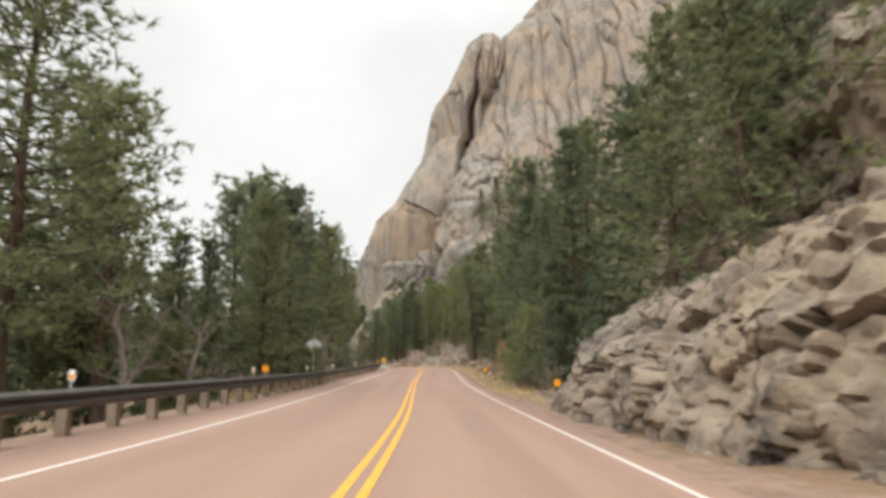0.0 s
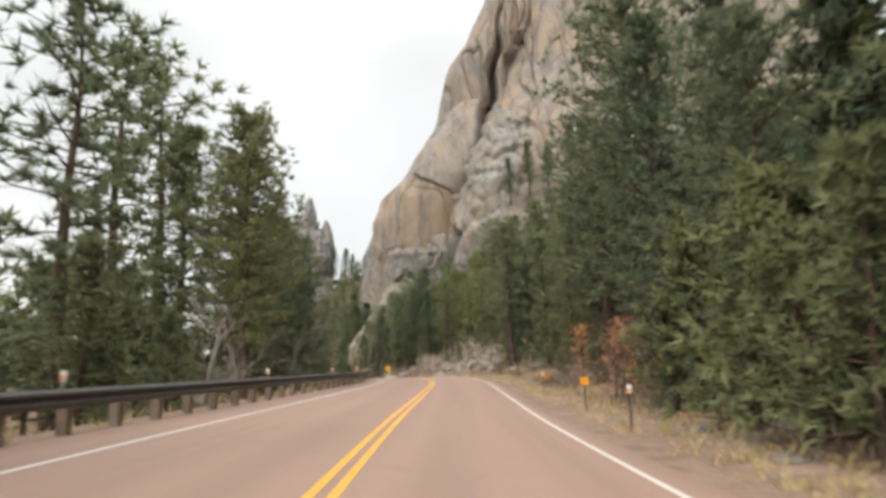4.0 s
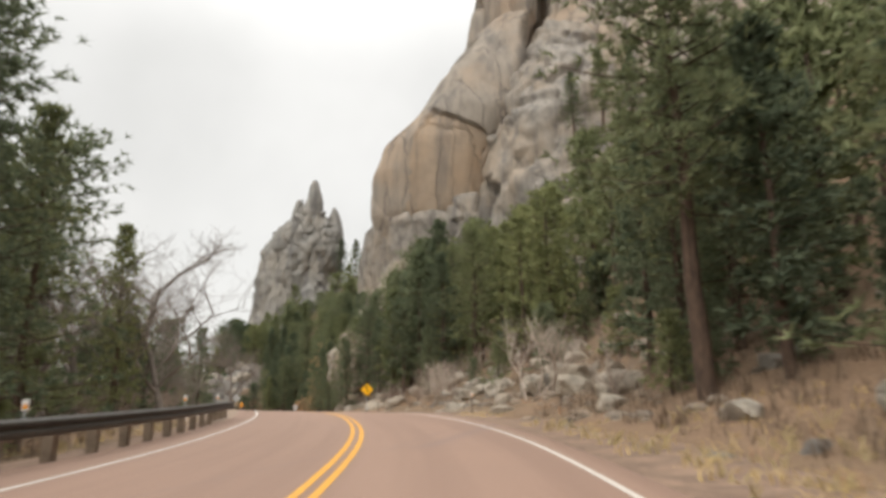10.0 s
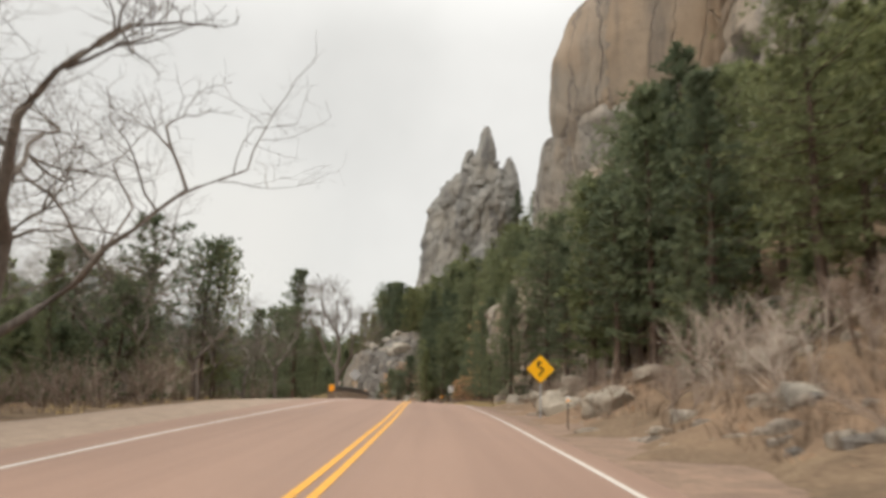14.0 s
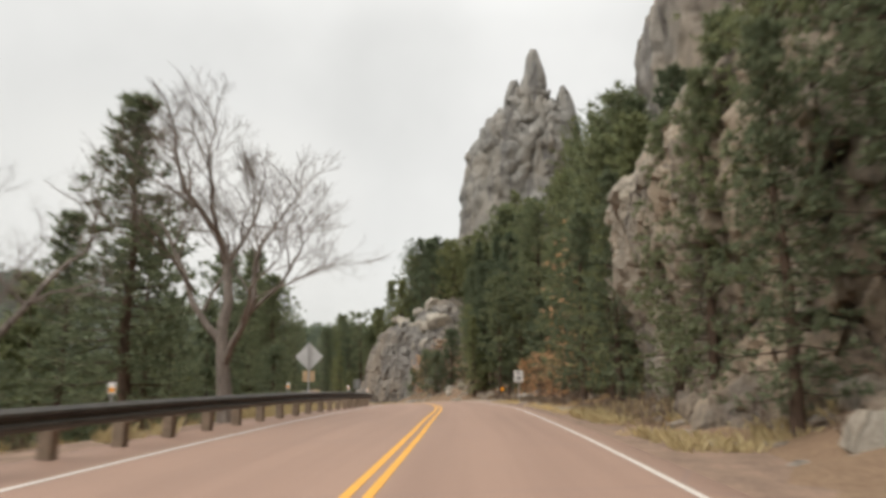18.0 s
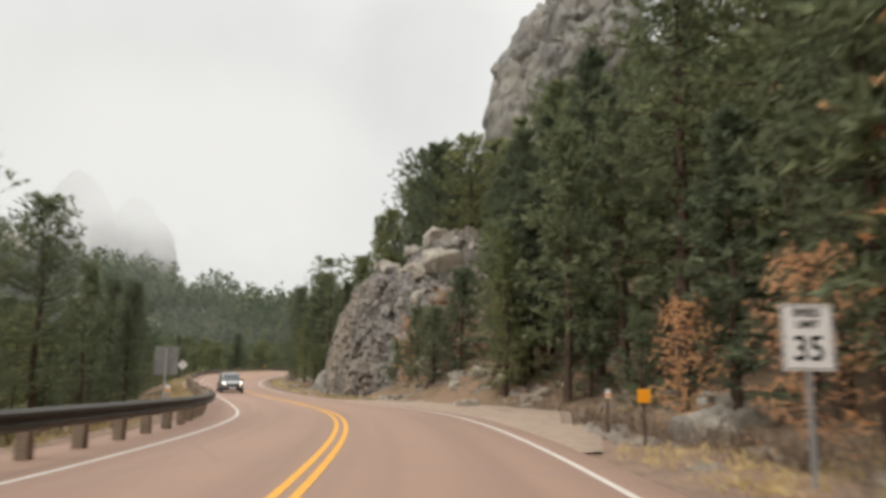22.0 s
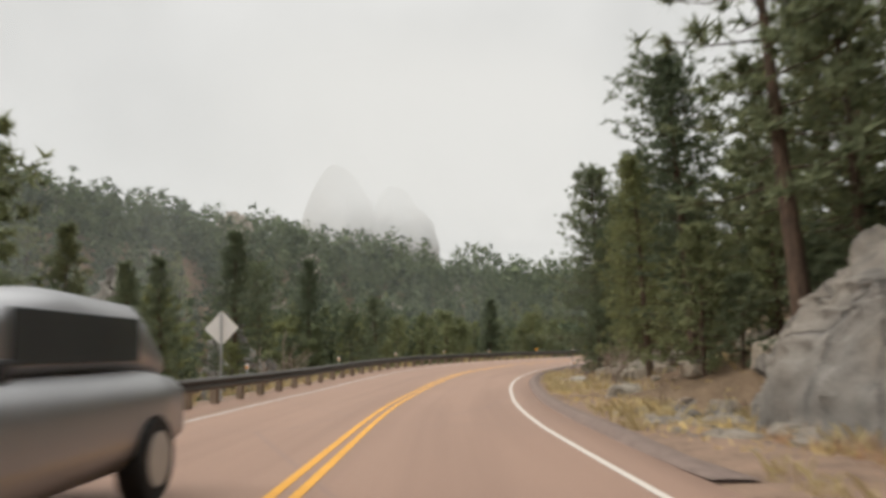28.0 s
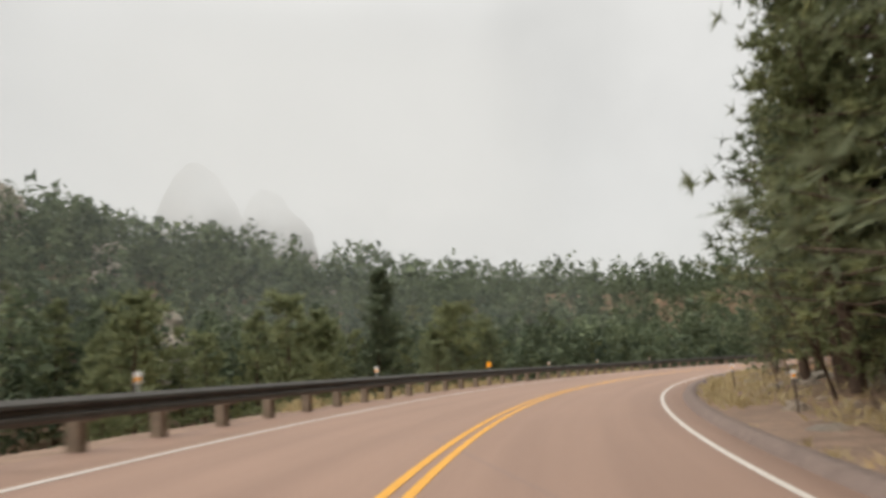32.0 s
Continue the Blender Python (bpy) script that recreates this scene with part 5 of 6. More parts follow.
# ---- low cloud over the domes, as a glowing sheet in the sky's colour ----
def cloud_material():
    m = bpy.data.materials.new("low_cloud")
    m.use_nodes = True
    n, l = m.node_tree.nodes, m.node_tree.links
    n.remove(n["Principled BSDF"])
    g = n.new("ShaderNodeNewGeometry")
    sep = n.new("ShaderNodeSeparateXYZ")
    l.new(g.outputs["Position"], sep.inputs[0])
    f = noise_tex(n, l, g.outputs["Position"], 0.03, 4)
    def span(v, lo, hi):
        q = n.new("ShaderNodeMapRange")
        q.interpolation_type = "SMOOTHSTEP"
        q.inputs["From Min"].default_value, q.inputs["From Max"].default_value = lo, hi
        l.new(v, q.inputs["Value"])
        return q.outputs["Result"]

    def math2(op, x, y):
        q = n.new("ShaderNodeMath")
        q.operation = op
        for k, v in enumerate((x, y)):
            if isinstance(v, (int, float)):
                q.inputs[k].default_value = v
            else:
                l.new(v, q.inputs[k])
        return q.outputs[0]
    tc = n.new("ShaderNodeTexCoord")
    gen = n.new("ShaderNodeSeparateXYZ")
    l.new(tc.outputs["Generated"], gen.inputs[0])
    # haze painted by alpha: the sheet covers the domes more with height
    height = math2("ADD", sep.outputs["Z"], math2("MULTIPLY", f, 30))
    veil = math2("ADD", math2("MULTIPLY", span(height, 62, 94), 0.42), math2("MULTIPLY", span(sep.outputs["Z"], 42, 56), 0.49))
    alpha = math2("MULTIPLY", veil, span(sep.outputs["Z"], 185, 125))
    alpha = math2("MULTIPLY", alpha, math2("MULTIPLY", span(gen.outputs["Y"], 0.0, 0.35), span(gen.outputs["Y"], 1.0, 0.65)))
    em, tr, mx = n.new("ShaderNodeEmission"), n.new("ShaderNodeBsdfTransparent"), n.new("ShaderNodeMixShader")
    # emission set to the sky's tone, so the domes seem to fade into it
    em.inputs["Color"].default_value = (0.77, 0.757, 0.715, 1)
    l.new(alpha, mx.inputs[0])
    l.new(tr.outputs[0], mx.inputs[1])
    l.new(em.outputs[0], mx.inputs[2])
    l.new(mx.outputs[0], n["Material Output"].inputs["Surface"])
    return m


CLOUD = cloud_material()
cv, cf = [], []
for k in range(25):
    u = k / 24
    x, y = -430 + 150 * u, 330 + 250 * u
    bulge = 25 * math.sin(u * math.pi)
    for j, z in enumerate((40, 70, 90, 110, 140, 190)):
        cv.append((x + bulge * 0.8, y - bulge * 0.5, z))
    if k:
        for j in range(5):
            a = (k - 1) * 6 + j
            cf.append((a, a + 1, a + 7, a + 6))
sheet = tagged(mesh_object("cloud_backdrop", cv, cf, CLOUD, soft=True), "glowing sheet standing in for low grey cloud over the domes", "cloud", "", "structure")


# ---- translucent sheet between the road and the hill, imitating distance haze ----
def haze_material():
    m = bpy.data.materials.new("valley_mist")
    m.use_nodes = True
    n, l = m.node_tree.nodes, m.node_tree.links
    n.remove(n["Principled BSDF"])
    tc = n.new("ShaderNodeTexCoord")
    g = n.new("ShaderNodeNewGeometry")
    sp = n.new("ShaderNodeSeparateXYZ")
    l.new(tc.outputs["UV"], sp.inputs[0])
    f = noise_tex(n, l, g.outputs["Position"], 0.02, 3)

    def span(v, lo, hi, top=1.0):
        q = n.new("ShaderNodeMapRange")
        q.interpolation_type = "SMOOTHSTEP"
        q.inputs["From Min"].default_value, q.inputs["From Max"].default_value, q.inputs["To Max"].default_value = lo, hi, top
        l.new(v, q.inputs["Value"])
        return q.outputs["Result"]

    def times(x, y):
        q = n.new("ShaderNodeMath")
        q.operation = "MULTIPLY"
        l.new(x, q.inputs[0])
        l.new(y, q.inputs[1])
        return q.outputs[0]
    al = times(times(span(sp.outputs["X"], 0.0, 0.2), span(sp.outputs["X"], 1.0, 0.9)), span(sp.outputs["Y"], 1.0, 0.45))
    al = times(al, span(f, 0.2, 0.8, 0.17))
    # pale see-through white laid over the hill in place of aerial haze
    df, tl, tr = n.new("ShaderNodeBsdfDiffuse"), n.new("ShaderNodeBsdfTranslucent"), n.new("ShaderNodeBsdfTransparent")
    df.inputs["Color"].default_value = tl.inputs["Color"].default_value = (0.85, 0.87, 0.88, 1)
    m1, m2 = n.new("ShaderNodeMixShader"), n.new("ShaderNodeMixShader")
    l.new(df.outputs[0], m1.inputs[1])
    l.new(tl.outputs[0], m1.inputs[2])
    l.new(al, m2.inputs[0])
    l.new(tr.outputs[0], m2.inputs[1])
    l.new(m1.outputs[0], m2.inputs[2])
    l.new(m2.outputs[0], n["Material Output"].inputs["Surface"])
    return m


def haze_sheet(s0, s1, d, top):
    ss = np.linspace(s0, s1, 40)
    vs, fs, uv = [], [], []
    for i, s in enumerate(ss):
        for j in range(8):
            p = at(s, d)
            vs.append((p.x, p.y, -6 + (top + 6) * j / 7))
            uv.append((i / 39, j / 7))
        if i:
            for j in range(7):
                q = (i - 1) * 8 + j
                fs.append((q, q + 1, q + 9, q + 8))
    ob = mesh_object("mist_backdrop", vs, fs, HAZE, soft=True)
    lay = ob.data.uv_layers.new(name="UVMap")
    for lp in ob.data.loops:
        lay.data[lp.index].uv = uv[lp.vertex_index]
    tagged(ob, "thin translucent sheet imitating distance haze before the hill", "mist", "", "structure")


HAZE = haze_material()
haze_sheet(200, END, -46, 58)


# ---- guardrails ----
def rail_profile():
    return [(0.0, 0.155), (-0.02, 0.145), (-0.08, 0.10), (-0.08, 0.055), (-0.02, 0.02), (-0.02, -0.02), (-0.08, -0.055), (-0.08, -0.10), (-0.02, -0.145), (0.0, -0.155)]


post_bm = bmesh.new()
box(post_bm, -0.1, 0.1, -0.1, 0.1, -1.0, 0.71, 0.015)
POST_MESH = bpy.data.meshes.new("post")
post_bm.to_mesh(POST_MESH)
POST_MESH.materials.append(POST)
post_bm.free()
blk_bm = bmesh.new()
box(blk_bm, -0.08, 0.08, -0.09, 0.09, 0.40, 0.72, 0.01)
BLOCK_MESH = bpy.data.meshes.new("spacer_block")
blk_bm.to_mesh(BLOCK_MESH)
BLOCK_MESH.materials.append(POST)
blk_bm.free()


def delineator_meshes():
    out = {}
    for key, w, h, mat in (("white", 0.055, 0.18, SIGN_WHITE), ("yellow", 0.12, 0.24, SIGN_ORANGE)):
        bm = bmesh.new()
        box(bm, -w, w, -0.006, 0.006, 0, h, 0.004)
        me = bpy.data.meshes.new("reflector")
        bm.to_mesh(me)
        bm.free()
        me.materials.append(mat)
        out[key] = me
    bm = bmesh.new()
    box(bm, -0.02, 0.02, -0.012, 0.012, -0.25, 0.03)
    me = bpy.data.meshes.new("bracket")
    bm.to_mesh(me)
    bm.free()
    me.materials.append(STEEL)
    out["bracket"] = me
    bm = bmesh.new()
    box(bm, -0.022, 0.022, -0.014, 0.014, -0.5, 1.0, 0.003)
    me = bpy.data.meshes.new("stake")
    bm.to_mesh(me)
    bm.free()
    me.materials.append(plain("brown_stake", (0.10, 0.075, 0.06), 0.7, 0.3))
    out["stake"] = me
    bm = bmesh.new()
    box(bm, -0.04, 0.04, -0.009, -0.0055, 0.02, 0.10, 0.002)
    me = bpy.data.meshes.new("amber_patch")
    bm.to_mesh(me)
    bm.free()
    me.materials.append(SIGN_ORANGE)
    out["amber"] = me
    return out


REFLECT = delineator_meshes()


def facing(s, d, dz=0.0):
    return Matrix.Translation(at(s, d, dz)) @ Matrix.Rotation(radians(heading(s)), 4, "Z")


def rail_line(s):
    """How far right of the centre line the guardrail stands."""
    return float(np.interp(s, [0, 60, 90, 153, 195, 206, 220, 246, 262, 280, 305, 345, 450], [-5.25, -5.2, -5.1, -5.0, -4.5, -4.25, -4.05, -4.05, -4.6, -5.1, -4.6, -4.65, -4.7]))


def guardrail(s0, s1, label):
    root = tagged(empty("guardrail"), label, "guardrail", "guardrails beside the road")
    prof = rail_profile()
    s, k = s0, 0
    while s < s1 - 1:
        e = min(s + 3.81, s1)
        verts, faces = [], []
        for i, q in enumerate(np.linspace(s, e + 0.05, 3)):
            for off, z in prof:
                verts.append(at(q, rail_line(q) + 0.17 - off, 0.60 + z))
            if i:
                for j in range(len(prof) - 1):
                    a = (i - 1) * len(prof) + j
                    faces.append((a, a + 1, a + 1 + len(prof), a + len(prof)))
        base = len(verts)
        verts += [v - (at(s, 1) - at(s, 0)) * 0.006 for v in list(verts)]
        faces += [tuple(base + q for q in reversed(fc)) for fc in list(faces)]
        mesh_object("beam", verts, faces, RUST, root)
        s, k = e, k + 1
    s = s0 + 0.3
    while s < s1:
        j = rng.uniform(-0.02, 0.02)
        shared("post", POST_MESH, root, facing(s, rail_line(s) - 0.20 + j, -0.02 + j) @ pose(0, 0, 0, rng.uniform(-1.5, 1.5), rng.uniform(-1.5, 1.5), rng.uniform(-4, 4)))
        shared("spacer_block", BLOCK_MESH, root, facing(s, rail_line(s), 0.0))
        s += 1.905
    return root


def rail_marker(s, d, colour):
    root = tagged(empty("rail_delineator", facing(s, d, 0.86)), ("small white reflector with an amber patch on the guardrail" if colour == "white" else "yellow-orange reflector plate on the guardrail"), "delineator", "delineators along the guardrail")
    shared("bracket", REFLECT["bracket"], root, Matrix())
    shared("reflector", REFLECT[colour], root, Matrix())
    if colour == "white":
        shared("amber_patch", REFLECT["amber"], root, Matrix())
    return root


def stake_marker(s, d, colour, lift=0.0):
    p = at(s, d)
    z = float(ground_z(p.x, p.y)[0])
    z = max(z, float(p.z) - 0.1)
    root = tagged(empty("delineator_post", Matrix.Translation((p.x, p.y, z + lift)) @ Matrix.Rotation(radians(heading(s)), 4, "Z")), ("slim brown roadside post with a white reflector" if colour == "white" else "slim brown roadside post with a yellow-orange reflector"), "delineator", "delineator posts")
    shared("stake", REFLECT["stake"], root, Matrix())
    shared("reflector", REFLECT[colour], root, Matrix.Translation((0, -0.022, 0.86)))
    if colour == "white":
        shared("amber_patch", REFLECT["amber"], root, Matrix.Translation((0, -0.022, 0.86)))
    return root


guardrail(4, 153, "dark weathered steel guardrail on wooden posts")
guardrail(195, END - 6, "dark weathered steel guardrail along the drop")
for s, c in ((48, "white"), (62.4, "yellow"), (60.5, "white"), (71.8, "white"), (82, "white"), (95, "white"), (108, "white"), (119, "yellow"), (130.6, "white"), (141, "white"), (148, "white")):
    rail_marker(s, rail_line(s) - 0.05, c)
for s, c in ((198.5, "white"), (209, "white"), (220, "white"), (232, "white"), (244, "white"), (256, "white"), (266, "white"), (276, "white"), (287.3, "white"), (299.7, "white"), (309.8, "white"), (321.7, "white"), (333.7, "white"), (345, "white"), (356, "white"), (368.3, "yellow"), (378, "white"), (387.8, "white"), (398.7, "white")):
    rail_marker(s, rail_line(s) - 0.05, c)
for s, d, c in ((63.3, 5.7, "yellow"), (86, 5.3, "white"), (92, 5.4, "yellow"), (104, 5.6, "white"), (149, 5.4, "white"), (172.5, 5.2, "white"), (238.8, 5.5, "yellow"), (241, 5.6, "white"), (276, 6.0, "white"), (330, 6.6, "white"), (352, 6.2, "white"), (364, 6.0, "white")):
    stake_marker(s, d, c)
stake_marker(116, 7.4, "yellow", -0.6)
# orange end marker of the second rail
endm = tagged(empty("rail_end_marker", facing(194.6, rail_line(194.6), 0.0)), "orange striped end marker on the guardrail's end", "marker")
b = bmesh.new()
box(b, -0.16, 0.16, -0.03, 0.03, 0.42, 0.80, 0.02)
part("panel", b, SIGN_ORANGE, endm)
b = bmesh.new()
box(b, -0.1, 0.1, 0.03, 0.23, -0.5, 0.74, 0.015)
part("post", b, POST, endm)


# ---- signs ----
def sign(name, s, d, label, shape, w, h, centre, front, back=None, turn=0.0, flip=False):
    """A sign on a steel post; it faces the coming camera, or away from it if flip is set."""
    p = at(s, d)
    z = min(float(ground_z(p.x, p.y)[0]), float(p.z))
    root = tagged(empty(name, Matrix.Translation(p) @ Matrix.Rotation(radians(heading(s) + turn + (180 if flip else 0)), 4, "Z")), label, "road sign")
    bm = bmesh.new()
    if shape == "diamond":
        k = w / 2
        vs = [Vector((0, 0, -k)), Vector((k, 0, 0)), Vector((0, 0, k)), Vector((-k, 0, 0))]
        ring = []
        for i, v in enumerate(vs):
            a, c = vs[i - 1], vs[(i + 1) % 4]
            ring += [v.lerp(a, 0.07), v.lerp(v * 0.985, 0.5), v.lerp(c, 0.07)]
        fv = [bm.verts.new(v + Vector((0, -0.003, centre))) for v in ring]
        bv2 = [bm.verts.new(v + Vector((0, 0.003, centre))) for v in ring]
        bm.faces.new(fv)
        bm.faces.new(bv2[::-1])
        for i in range(len(fv)):
            bm.faces.new((fv[i - 1], bv2[i - 1], bv2[i], fv[i]))
        bmesh.ops.recalc_face_normals(bm, faces=bm.faces[:])
    else:
        box(bm, -w / 2, w / 2, -0.003, 0.003, centre - h / 2, centre + h / 2)
    plate = part("plate", bm, front, root)
    plate.data.materials.append(back or SIGN_BACK)
    for f in plate.data.polygons:
        if f.normal.y > 0.5:
            f.material_index = 1
    bm = bmesh.new()
    box(bm, -0.03, 0.03, 0.006, 0.045, z - p.z - 0.5, centre + h * 0.45)
    part("sign_post", bm, STEEL, root)
    return root


def slab_on(root, name, x0, x1, z0, z1, mat, y=-0.0075, label=""):
    bm = bmesh.new()
    box(bm, x0, x1, y, y + 0.003, z0, z1)
    return part(name, bm, mat, root, label)


def words(root, text, size, x, z, mat, wide=1.0):
    cu = bpy.data.curves.new("lettering", "FONT")
    cu.body, cu.size, cu.align_x, cu.align_y, cu.extrude = text, size, "CENTER", "CENTER", 0.001
    cu.offset = 0.0025 if size < 0.2 else 0.006
    tmp = bpy.data.objects.new("lettering", cu)
    me = bpy.data.meshes.new_from_object(tmp)
    me.materials.append(mat)
    ob = new("lettering", me)
    ob.parent = root
    ob.matrix_basis = Matrix.Translation((x, -0.008, z)) @ Matrix.Rotation(radians(90), 4, "X") @ Matrix.Diagonal((wide, 1, 1, 1))
    bpy.data.objects.remove(tmp)
    return ob


curve = sign("winding_road_sign", 178.4, 5.35, "yellow diamond warning sign with a black winding arrow", "diamond", 1.07, 1.07, 1.85, SIGN_YELLOW)
bm = bmesh.new()
arrow = [(-0.02, -0.27), (-0.02, -0.16), (0.10, -0.06), (0.10, 0.0), (-0.10, 0.10), (-0.10, 0.16), (-0.02, 0.20)]
prev = None
for i, (x, z) in enumerate(arrow):
    a, c = arrow[max(i - 1, 0)], arrow[min(i + 1, len(arrow) - 1)]
    t = Vector((c[0] - a[0], 0, c[1] - a[1])).normalized()
    nn = Vector((t.z, 0, -t.x)) * 0.035
    pair = [bm.verts.new(Vector((x, -0.009, z + 1.85)) + nn), bm.verts.new(Vector((x, -0.009, z + 1.85)) - nn)]
    if prev:
        bm.faces.new((prev[0], prev[1], pair[1], pair[0]))
    prev = pair
tip = [bm.verts.new((x, -0.009, z + 1.85)) for x, z in ((-0.13, 0.17), (0.07, 0.23), (-0.10, 0.33))]
bm.faces.new(tip)
part("arrow", bm, BLACK, curve, "black winding arrow")
back1 = sign("diamond_sign", 214.2, -4.75, "bare metal back of a diamond warning sign with a small plate", "diamond", 1.07, 1.07, 2.05, SIGN_YELLOW, flip=True)
slab_on(back1, "lower_plate", -0.23, 0.23, 1.12, 1.52, plain("tan_plate", (0.50, 0.36, 0.22), 0.6), 0.012, "tan back of the small lower plate")
sign("diamond_sign", 309.8, -5.45, "bare metal back of a diamond warning sign", "diamond", 1.07, 1.07, 2.1, SIGN_YELLOW, SIGN_WHITE, flip=True)
sign("diamond_sign", 81.1, -6.3, "bare metal back of a diamond warning sign", "diamond", 1.07, 1.07, 2.25, SIGN_YELLOW, flip=True)
sign("speed_limit_sign", 246.7, -4.75, "bare metal back of a rectangular sign", "rect", 0.61, 0.76, 1.7, SIGN_WHITE, plain("dull_metal", (0.24, 0.24, 0.23), 0.6, 0.2), flip=True)
limit = sign("speed_limit_sign", 234.3, 5.8, "white speed limit sign reading 35 on a steel post", "rect", 0.61, 0.76, 1.7, SIGN_WHITE)
words(limit, "SPEED", 0.125, 0, 1.975, BLACK, 1.0)
words(limit, "LIMIT", 0.125, 0, 1.845, BLACK, 1.0)
words(limit, "35", 0.40, 0, 1.56, BLACK, 0.95)
for x0, x1, z0, z1 in ((-0.285, -0.275, 1.34, 2.06), (0.275, 0.285, 1.34, 2.06), (-0.275, 0.275, 2.05, 2.06), (-0.275, 0.275, 1.34, 1.35)):
    slab_on(limit, "border", x0, x1, z0, z1, BLACK)


# ---- the oncoming car, standing in the far lane ----
def car(s, d):
    root = tagged(empty("car", facing(s, d) @ Matrix.Rotation(math.pi, 4, "Z")), "silver-grey sport utility car with lit headlights", "car")
    paint = plain("silver_paint", (0.30, 0.30, 0.31), 0.3, 0.6, 0.05, 2, 0)
    glass = plain("car_glass", (0.05, 0.055, 0.06), 0.08, 0.0, 0.1, 2, 0)
    dark = plain("dark_plastic", (0.02, 0.02, 0.022), 0.6, 0, 0.2, 6, 0)
    rubber = plain("tyre_rubber", (0.018, 0.018, 0.018), 0.85, 0, 0.2, 8, 0.1)

    def shell(name, rows, mat, parent=root, label="", soft=True):
        verts, faces, n = [], [], 24
        for y, w, z0, z1 in rows:
            for k in range(n):
                a = 2 * math.pi * k / n
                c, sn = math.cos(a), math.sin(a)
                r = (abs(c) ** 5 + abs(sn) ** 5) ** -0.2
                verts.append((w * r * c, y, (z0 + z1) / 2 + (z1 - z0) / 2 * r * sn))
        for j in range(len(rows) - 1):
            for k in range(n):
                a, b2 = j * n + k, j * n + (k + 1) % n
                faces.append((a, a + n, b2 + n, b2))
        faces.append(tuple(range(n)))
        faces.append(tuple(reversed(range((len(rows) - 1) * n, len(rows) * n))))
        return mesh_object(name, verts, faces, mat, parent, label, soft)
    # the car's front looks along -y of its own axes turned half round: front at y = +2.2
    shell("body", [(2.28, 0.72, 0.42, 0.86), (2.15, 0.88, 0.32, 0.98), (1.5, 0.92, 0.28, 1.06), (0.9, 0.93, 0.26, 1.10), (-1.6, 0.93, 0.26, 1.10), (-2.2, 0.88, 0.34, 1.02), (-2.3, 0.78, 0.45, 0.95)], paint)
    shell("cabin", [(1.02, 0.78, 1.0, 1.12), (0.35, 0.74, 1.0, 1.62), (-0.4, 0.73, 1.0, 1.70), (-1.6, 0.72, 1.0, 1.66), (-2.15, 0.70, 1.0, 1.2)], paint)
    mesh_object("windscreen", [(-0.70, 1.03, 1.13), (0.70, 1.03, 1.13), (0.60, 0.40, 1.58), (-0.60, 0.40, 1.58), (-0.70, 1.05, 1.13), (0.70, 1.05, 1.13), (0.60, 0.42, 1.59), (-0.60, 0.42, 1.59)], [(4, 5, 6, 7), (3, 2, 1, 0), (0, 1, 5, 4), (1, 2, 6, 5), (2, 3, 7, 6), (3, 0, 4, 7)], glass, root)
    for sx in (-1, 1):
        b = bmesh.new()
        box(b, sx * 0.745 - 0.01, sx * 0.745 + 0.01, -1.5, 0.3, 1.14, 1.5, 0.008)
        part("side_window", b, glass, root)
        b = bmesh.new()
        box(b, sx * 0.96 - 0.10, sx * 0.96 + 0.10, 0.78, 0.90, 1.04, 1.18, 0.03)
        part("wing_mirror", b, dark, root)
        lamp_mat = bpy.data.materials.new("headlight_glow")
        lamp_mat.use_nodes = True
        e = lamp_mat.node_tree.nodes["Principled BSDF"]
        e.inputs["Emission Color"].default_value, e.inputs["Emission Strength"].default_value = (1, 0.86, 0.6, 1), 7.0
        b = bmesh.new()
        bmesh.ops.create_uvsphere(b, u_segments=16, v_segments=10, radius=0.13, matrix=Matrix.Translation((sx * 0.66, 2.19, 0.80)) @ Matrix.Diagonal((1.2, 0.55, 0.75, 1)))
        part("headlight", b, lamp_mat, root, "lit round headlight", True)
        for y in (1.42, -1.42):
            w = empty("wheel", pose(sx * 0.86, y, 0.35))
            w.parent = root
            b = bmesh.new()
            bmesh.ops.create_cone(b, cap_ends=True, segments=28, radius1=0.35, radius2=0.35, depth=0.22, matrix=Matrix.Rotation(radians(90), 4, "Y"))
            bmesh.ops.bevel(b, geom=[q for q in b.edges if len(q.link_faces) == 2 and any(len(fc.verts) > 4 for fc in q.link_faces)], offset=0.03, segments=2, affect="EDGES")
            part("tyre", b, rubber, w)
            b = bmesh.new()
            bmesh.ops.create_cone(b, cap_ends=True, segments=20, radius1=0.22, radius2=0.20, depth=0.235, matrix=Matrix.Rotation(radians(90), 4, "Y"))
            part("rim", b, STEEL, w)
    b = bmesh.new()
    box(b, -0.5, 0.5, 2.22, 2.31, 0.60, 0.78, 0.02)
    part("grille", b, dark, root)
    b = bmesh.new()
    box(b, -0.86, 0.86, 2.10, 2.33, 0.30, 0.50, 0.04)
    part("bumper", b, dark, root)
    b = bmesh.new()
    box(b, -0.26, 0.26, 2.325, 2.34, 0.42, 0.54)
    part("number_plate", b, SIGN_WHITE, root)
    return root


car(293, -1.85)


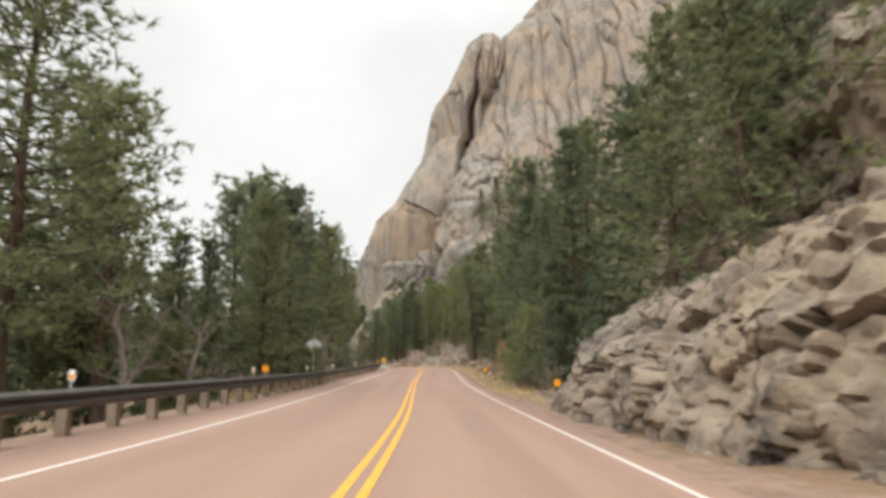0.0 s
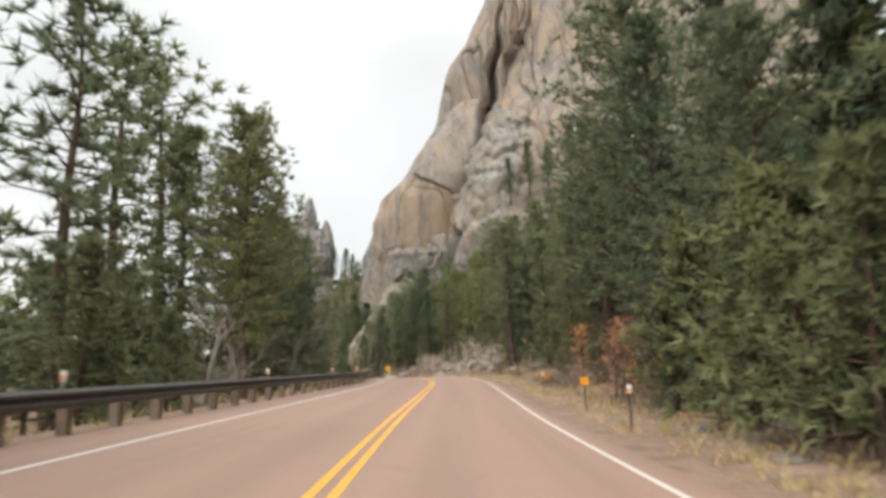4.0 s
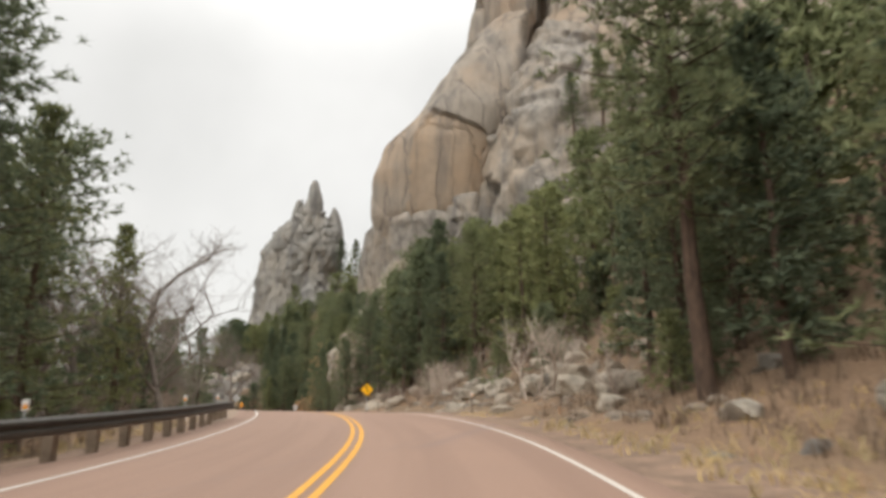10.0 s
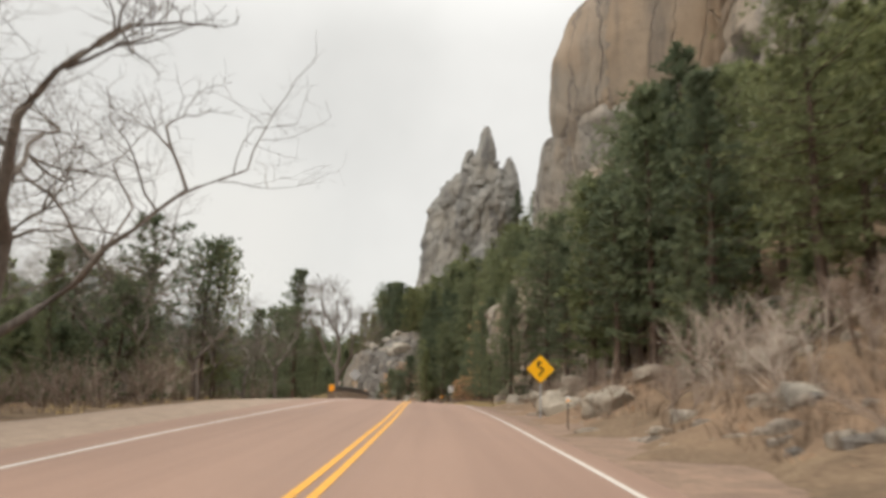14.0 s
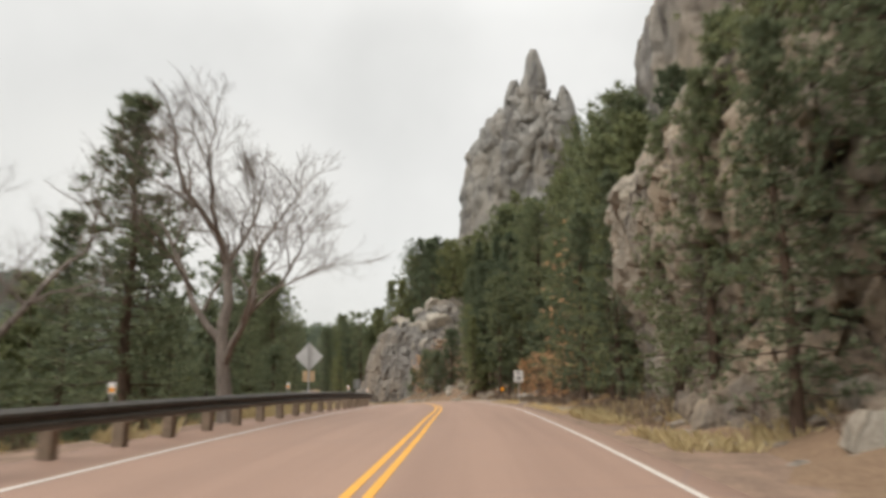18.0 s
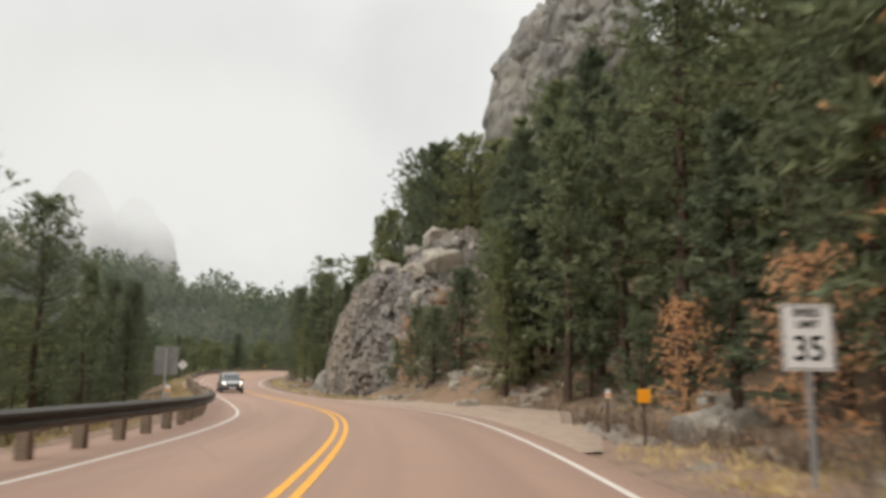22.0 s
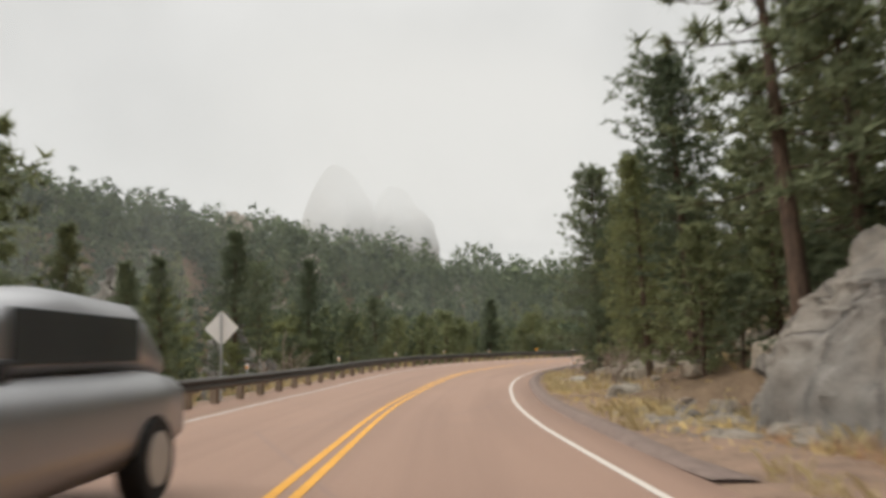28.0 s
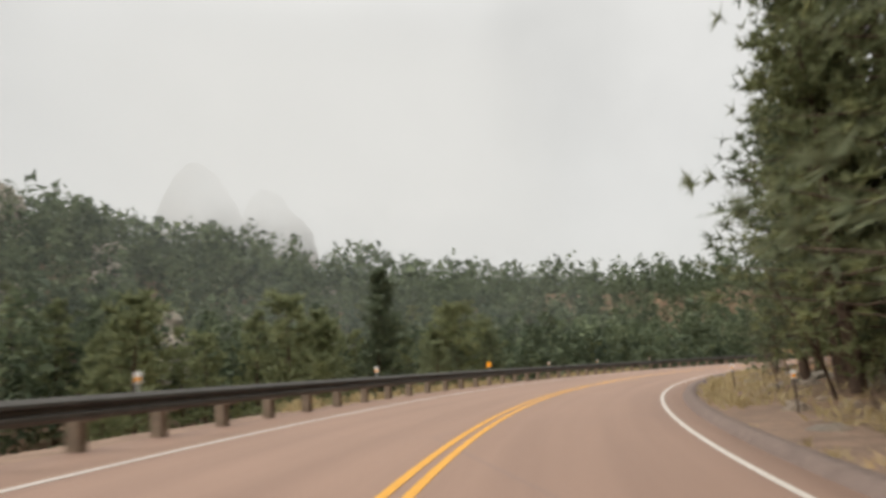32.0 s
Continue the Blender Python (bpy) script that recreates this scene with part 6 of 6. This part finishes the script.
# ---- dry grass ----
def grass(name, spots, label):
    r = random.Random(3)
    verts, faces = [], []
    for p, size in spots:
        for _ in range(7):
            a = r.uniform(0, 6.28)
            ln = size * r.uniform(0.6, 1.2)
            o = Vector((p.x + r.gauss(0, 0.07), p.y + r.gauss(0, 0.07), p.z - 0.04))
            lean = Vector((math.cos(a), math.sin(a), 0)) * ln * r.uniform(0.15, 0.75)
            side = Vector((-math.sin(a), math.cos(a), 0)) * 0.012
            b = len(verts)
            verts += [o - side, o + side, o + lean * 0.5 + Vector((0, 0, ln * 0.65)) + side * 0.6, o + lean + Vector((0, 0, ln * 0.85))]
            faces += [(b, b + 1, b + 2), (b, b + 2, b + 3)]
    tagged(mesh_object(name, verts, faces, GRASS), label, "grass", "", "stuff")


gr = random.Random(8)
spots = []
for k in range(9000):
    s = gr.choice((gr.uniform(60, 400), gr.uniform(200, 226), gr.uniform(276, 400)))
    left = gr.random() < 0.34
    d = -gr.uniform(5.2, 6.9) if left else 4.9 + abs(gr.gauss(0, 1.6))
    if left and 150 < s < 196 or not left and (228 < s < 272 and d < 8.6 or 138 < s < 200) or d > 9:
        continue
    if noise.noise((s * 0.25, d * 0.4, 1.7)) < -0.12:
        continue
    p = at(s, d)
    z = float(p.z) if abs(d) < 7.2 else None
    spots.append((p, d, gr.uniform(0.14, 0.42)))
gx = np.array([p.x for p, d, q in spots])
gy = np.array([p.y for p, d, q in spots])
gz = ground_z(gx, gy)
grass("dry_grass", [(Vector((p.x, p.y, max(z, p.z - 0.05) if d > 0 else p.z - 0.08)), q) for (p, d, q), z in zip(spots, gz)], "straw-coloured dry grass along the road's verges")


# ---- low dry brush, twigs and loose stones on the forest floor ----
def scatter(n, seed, ranges):
    r = random.Random(seed)
    out = []
    while len(out) < n:
        s0, s1, d0, d1 = r.choice(ranges)
        s, d = r.uniform(s0, s1), r.uniform(d0, d1)
        if noise.noise((s * 0.16, d * 0.3, seed)) < -0.2:
            continue
        p = at(s, d)
        out.append((p.x, p.y, p.z - 0.03 if 4.6 < d < 7.2 else -99.0))
    z = ground_z(np.array([q[0] for q in out]), np.array([q[1] for q in out]))
    return [Vector((x, y, max(zz, low))) for (x, y, low), zz in zip(out, z)]


def brush(name, spots, mat, label, tall, twigs, seed):
    r = random.Random(seed)
    verts, faces = [], []
    for p in spots:
        big = tall * r.uniform(0.4, 1.2)
        for _ in range(twigs):
            a, ln = r.uniform(0, 6.28), big * r.uniform(0.5, 1.1)
            out = Vector((math.cos(a), math.sin(a), 0)) * ln * r.uniform(0.2, 0.9)
            side = Vector((-math.sin(a), math.cos(a), 0)) * r.uniform(0.006, 0.014)
            o = p + Vector((r.gauss(0, 0.12), r.gauss(0, 0.12), -0.05))
            mid = o + out * 0.4 + Vector((r.gauss(0, 0.05), r.gauss(0, 0.05), ln * 0.55))
            tip = o + out + Vector((r.gauss(0, 0.08), r.gauss(0, 0.08), ln * 0.8))
            b = len(verts)
            verts += [o - side, o + side, mid + side * 0.7, mid - side * 0.7, tip]
            faces += [(b, b + 1, b + 2, b + 3), (b + 3, b + 2, b + 4)]
    tagged(mesh_object(name, verts, faces, mat), label, "brush", "", "stuff")


WOODS = [(66, 135, 6.6, 16), (66, 135, 6.6, 11), (134, 206, 6.6, 18), (134, 206, 6.4, 11), (222, 262, 7.5, 14), (300, 400, 6.8, 14), (205, 245, 5.6, 9), (150, 206, -16, -9.5), (60, 150, -12, -6.6), (200, 300, -12, -6.2)]
brush("dry_brush", scatter(4000, 4, WOODS + [(134, 206, 6.8, 14), (104, 150, 7, 14), (146, 176, 11, 24), (206, 245, 5.8, 8), (258, 286, 8.4, 13)]), BRUSH, "low tangled grey-brown brush on the forest floor", 0.85, 10, 5)
brush("dead_bracken", scatter(1500, 6, [(70, 130, 6.2, 12), (206, 238, 5.8, 9), (258, 286, 8.4, 13), (258, 286, 8.4, 12), (146, 176, 9, 22), (140, 205, 6.6, 15), (224, 262, 7.6, 12), (270, 300, 6.0, 7.6)]), NEEDLES_DEAD, "rust-brown dead bracken between the trees", 0.4, 12, 7)
brush("forest_grass", scatter(4600, 8, [q for q in WOODS if q[0] != 134] + [(268, 312, 5.4, 8.5), (204, 240, 5.0, 7.5), (60, 135, 5.2, 8), (298, 320, 5.4, 12), (204, 238, 4.7, 6.2), (70, 150, 4.8, 6.2), (300, 345, 5.0, 7)]), GRASS, "pale dry grass tufts under the trees", 0.32, 8, 9)


def stones(name, spots, label):
    r = random.Random(19)
    verts, faces = [], []
    for p in spots:
        size, turn = r.choice((0.05, 0.08, 0.1, 0.14, 0.2, 0.28)), r.uniform(0, 6.28)
        b = len(verts)
        for z, k in ((-0.5, 1.0), (0.25, 0.95), (0.6, 0.5)):
            for j in range(6):
                a = turn + j * 1.047 + r.uniform(-0.25, 0.25)
                q = size * k * r.uniform(0.75, 1.2)
                verts.append(p + Vector((q * 1.3 * math.cos(a), q * math.sin(a), size * z * r.uniform(0.8, 1.2))))
        for i in (0, 6):
            for j in range(6):
                faces.append((b + i + j, b + i + (j + 1) % 6, b + i + 6 + (j + 1) % 6, b + i + 6 + j))
        faces.append(tuple(b + 12 + j for j in range(6)))
    tagged(mesh_object(name, verts, faces, GRANITE), label, "stones", "", "stuff")


stones("loose_stones", scatter(1700, 12, [(134, 206, 5.6, 14), (134, 206, 5.4, 9), (134, 206, 6, 9), (266, 306, 5.4, 7.8), (266, 306, 5.8, 7.8), (222, 262, 8, 12), (66, 130, 5.6, 10), (300, 400, 5.4, 11), (204, 245, 5.2, 8.5), (256, 286, 8.2, 12.5), (256, 286, 8.2, 11)]), "small pale stones scattered on the bank")


# ---- fallen logs on the slope below the rock cut ----
def fallen_log(s0, d0, s1, d1, r0, r1):
    ends = []
    for s, q in ((s0, d0), (s1, d1)):
        p = at(s, q)
        ends.append(Vector((p.x, p.y, float(ground_z(p.x, p.y)[0]) + r0 * 0.7)))
    path = [ends[0].lerp(ends[1], k / 6) + Vector((0, 0, 0.05 * math.sin(k * 1.9))) for k in range(7)]
    lv, lf = [], []
    tube(path, r0, r1, 9, lv, lf)
    lf += [tuple(reversed(range(9))), tuple(range(54, 63))]
    tagged(mesh_object("fallen_log", lv, lf, BARK, soft=True), "fallen dark pine log lying on the brown slope", "log", "fallen logs")


for q in ((276.5, 12.2, 271.5, 8.8, 0.2, 0.12), (266, 11.5, 262.5, 9.4, 0.15, 0.09), (159, 13, 163.5, 10.2, 0.14, 0.08), (228, 7.4, 233, 6.9, 0.13, 0.08)):
    fallen_log(*q)
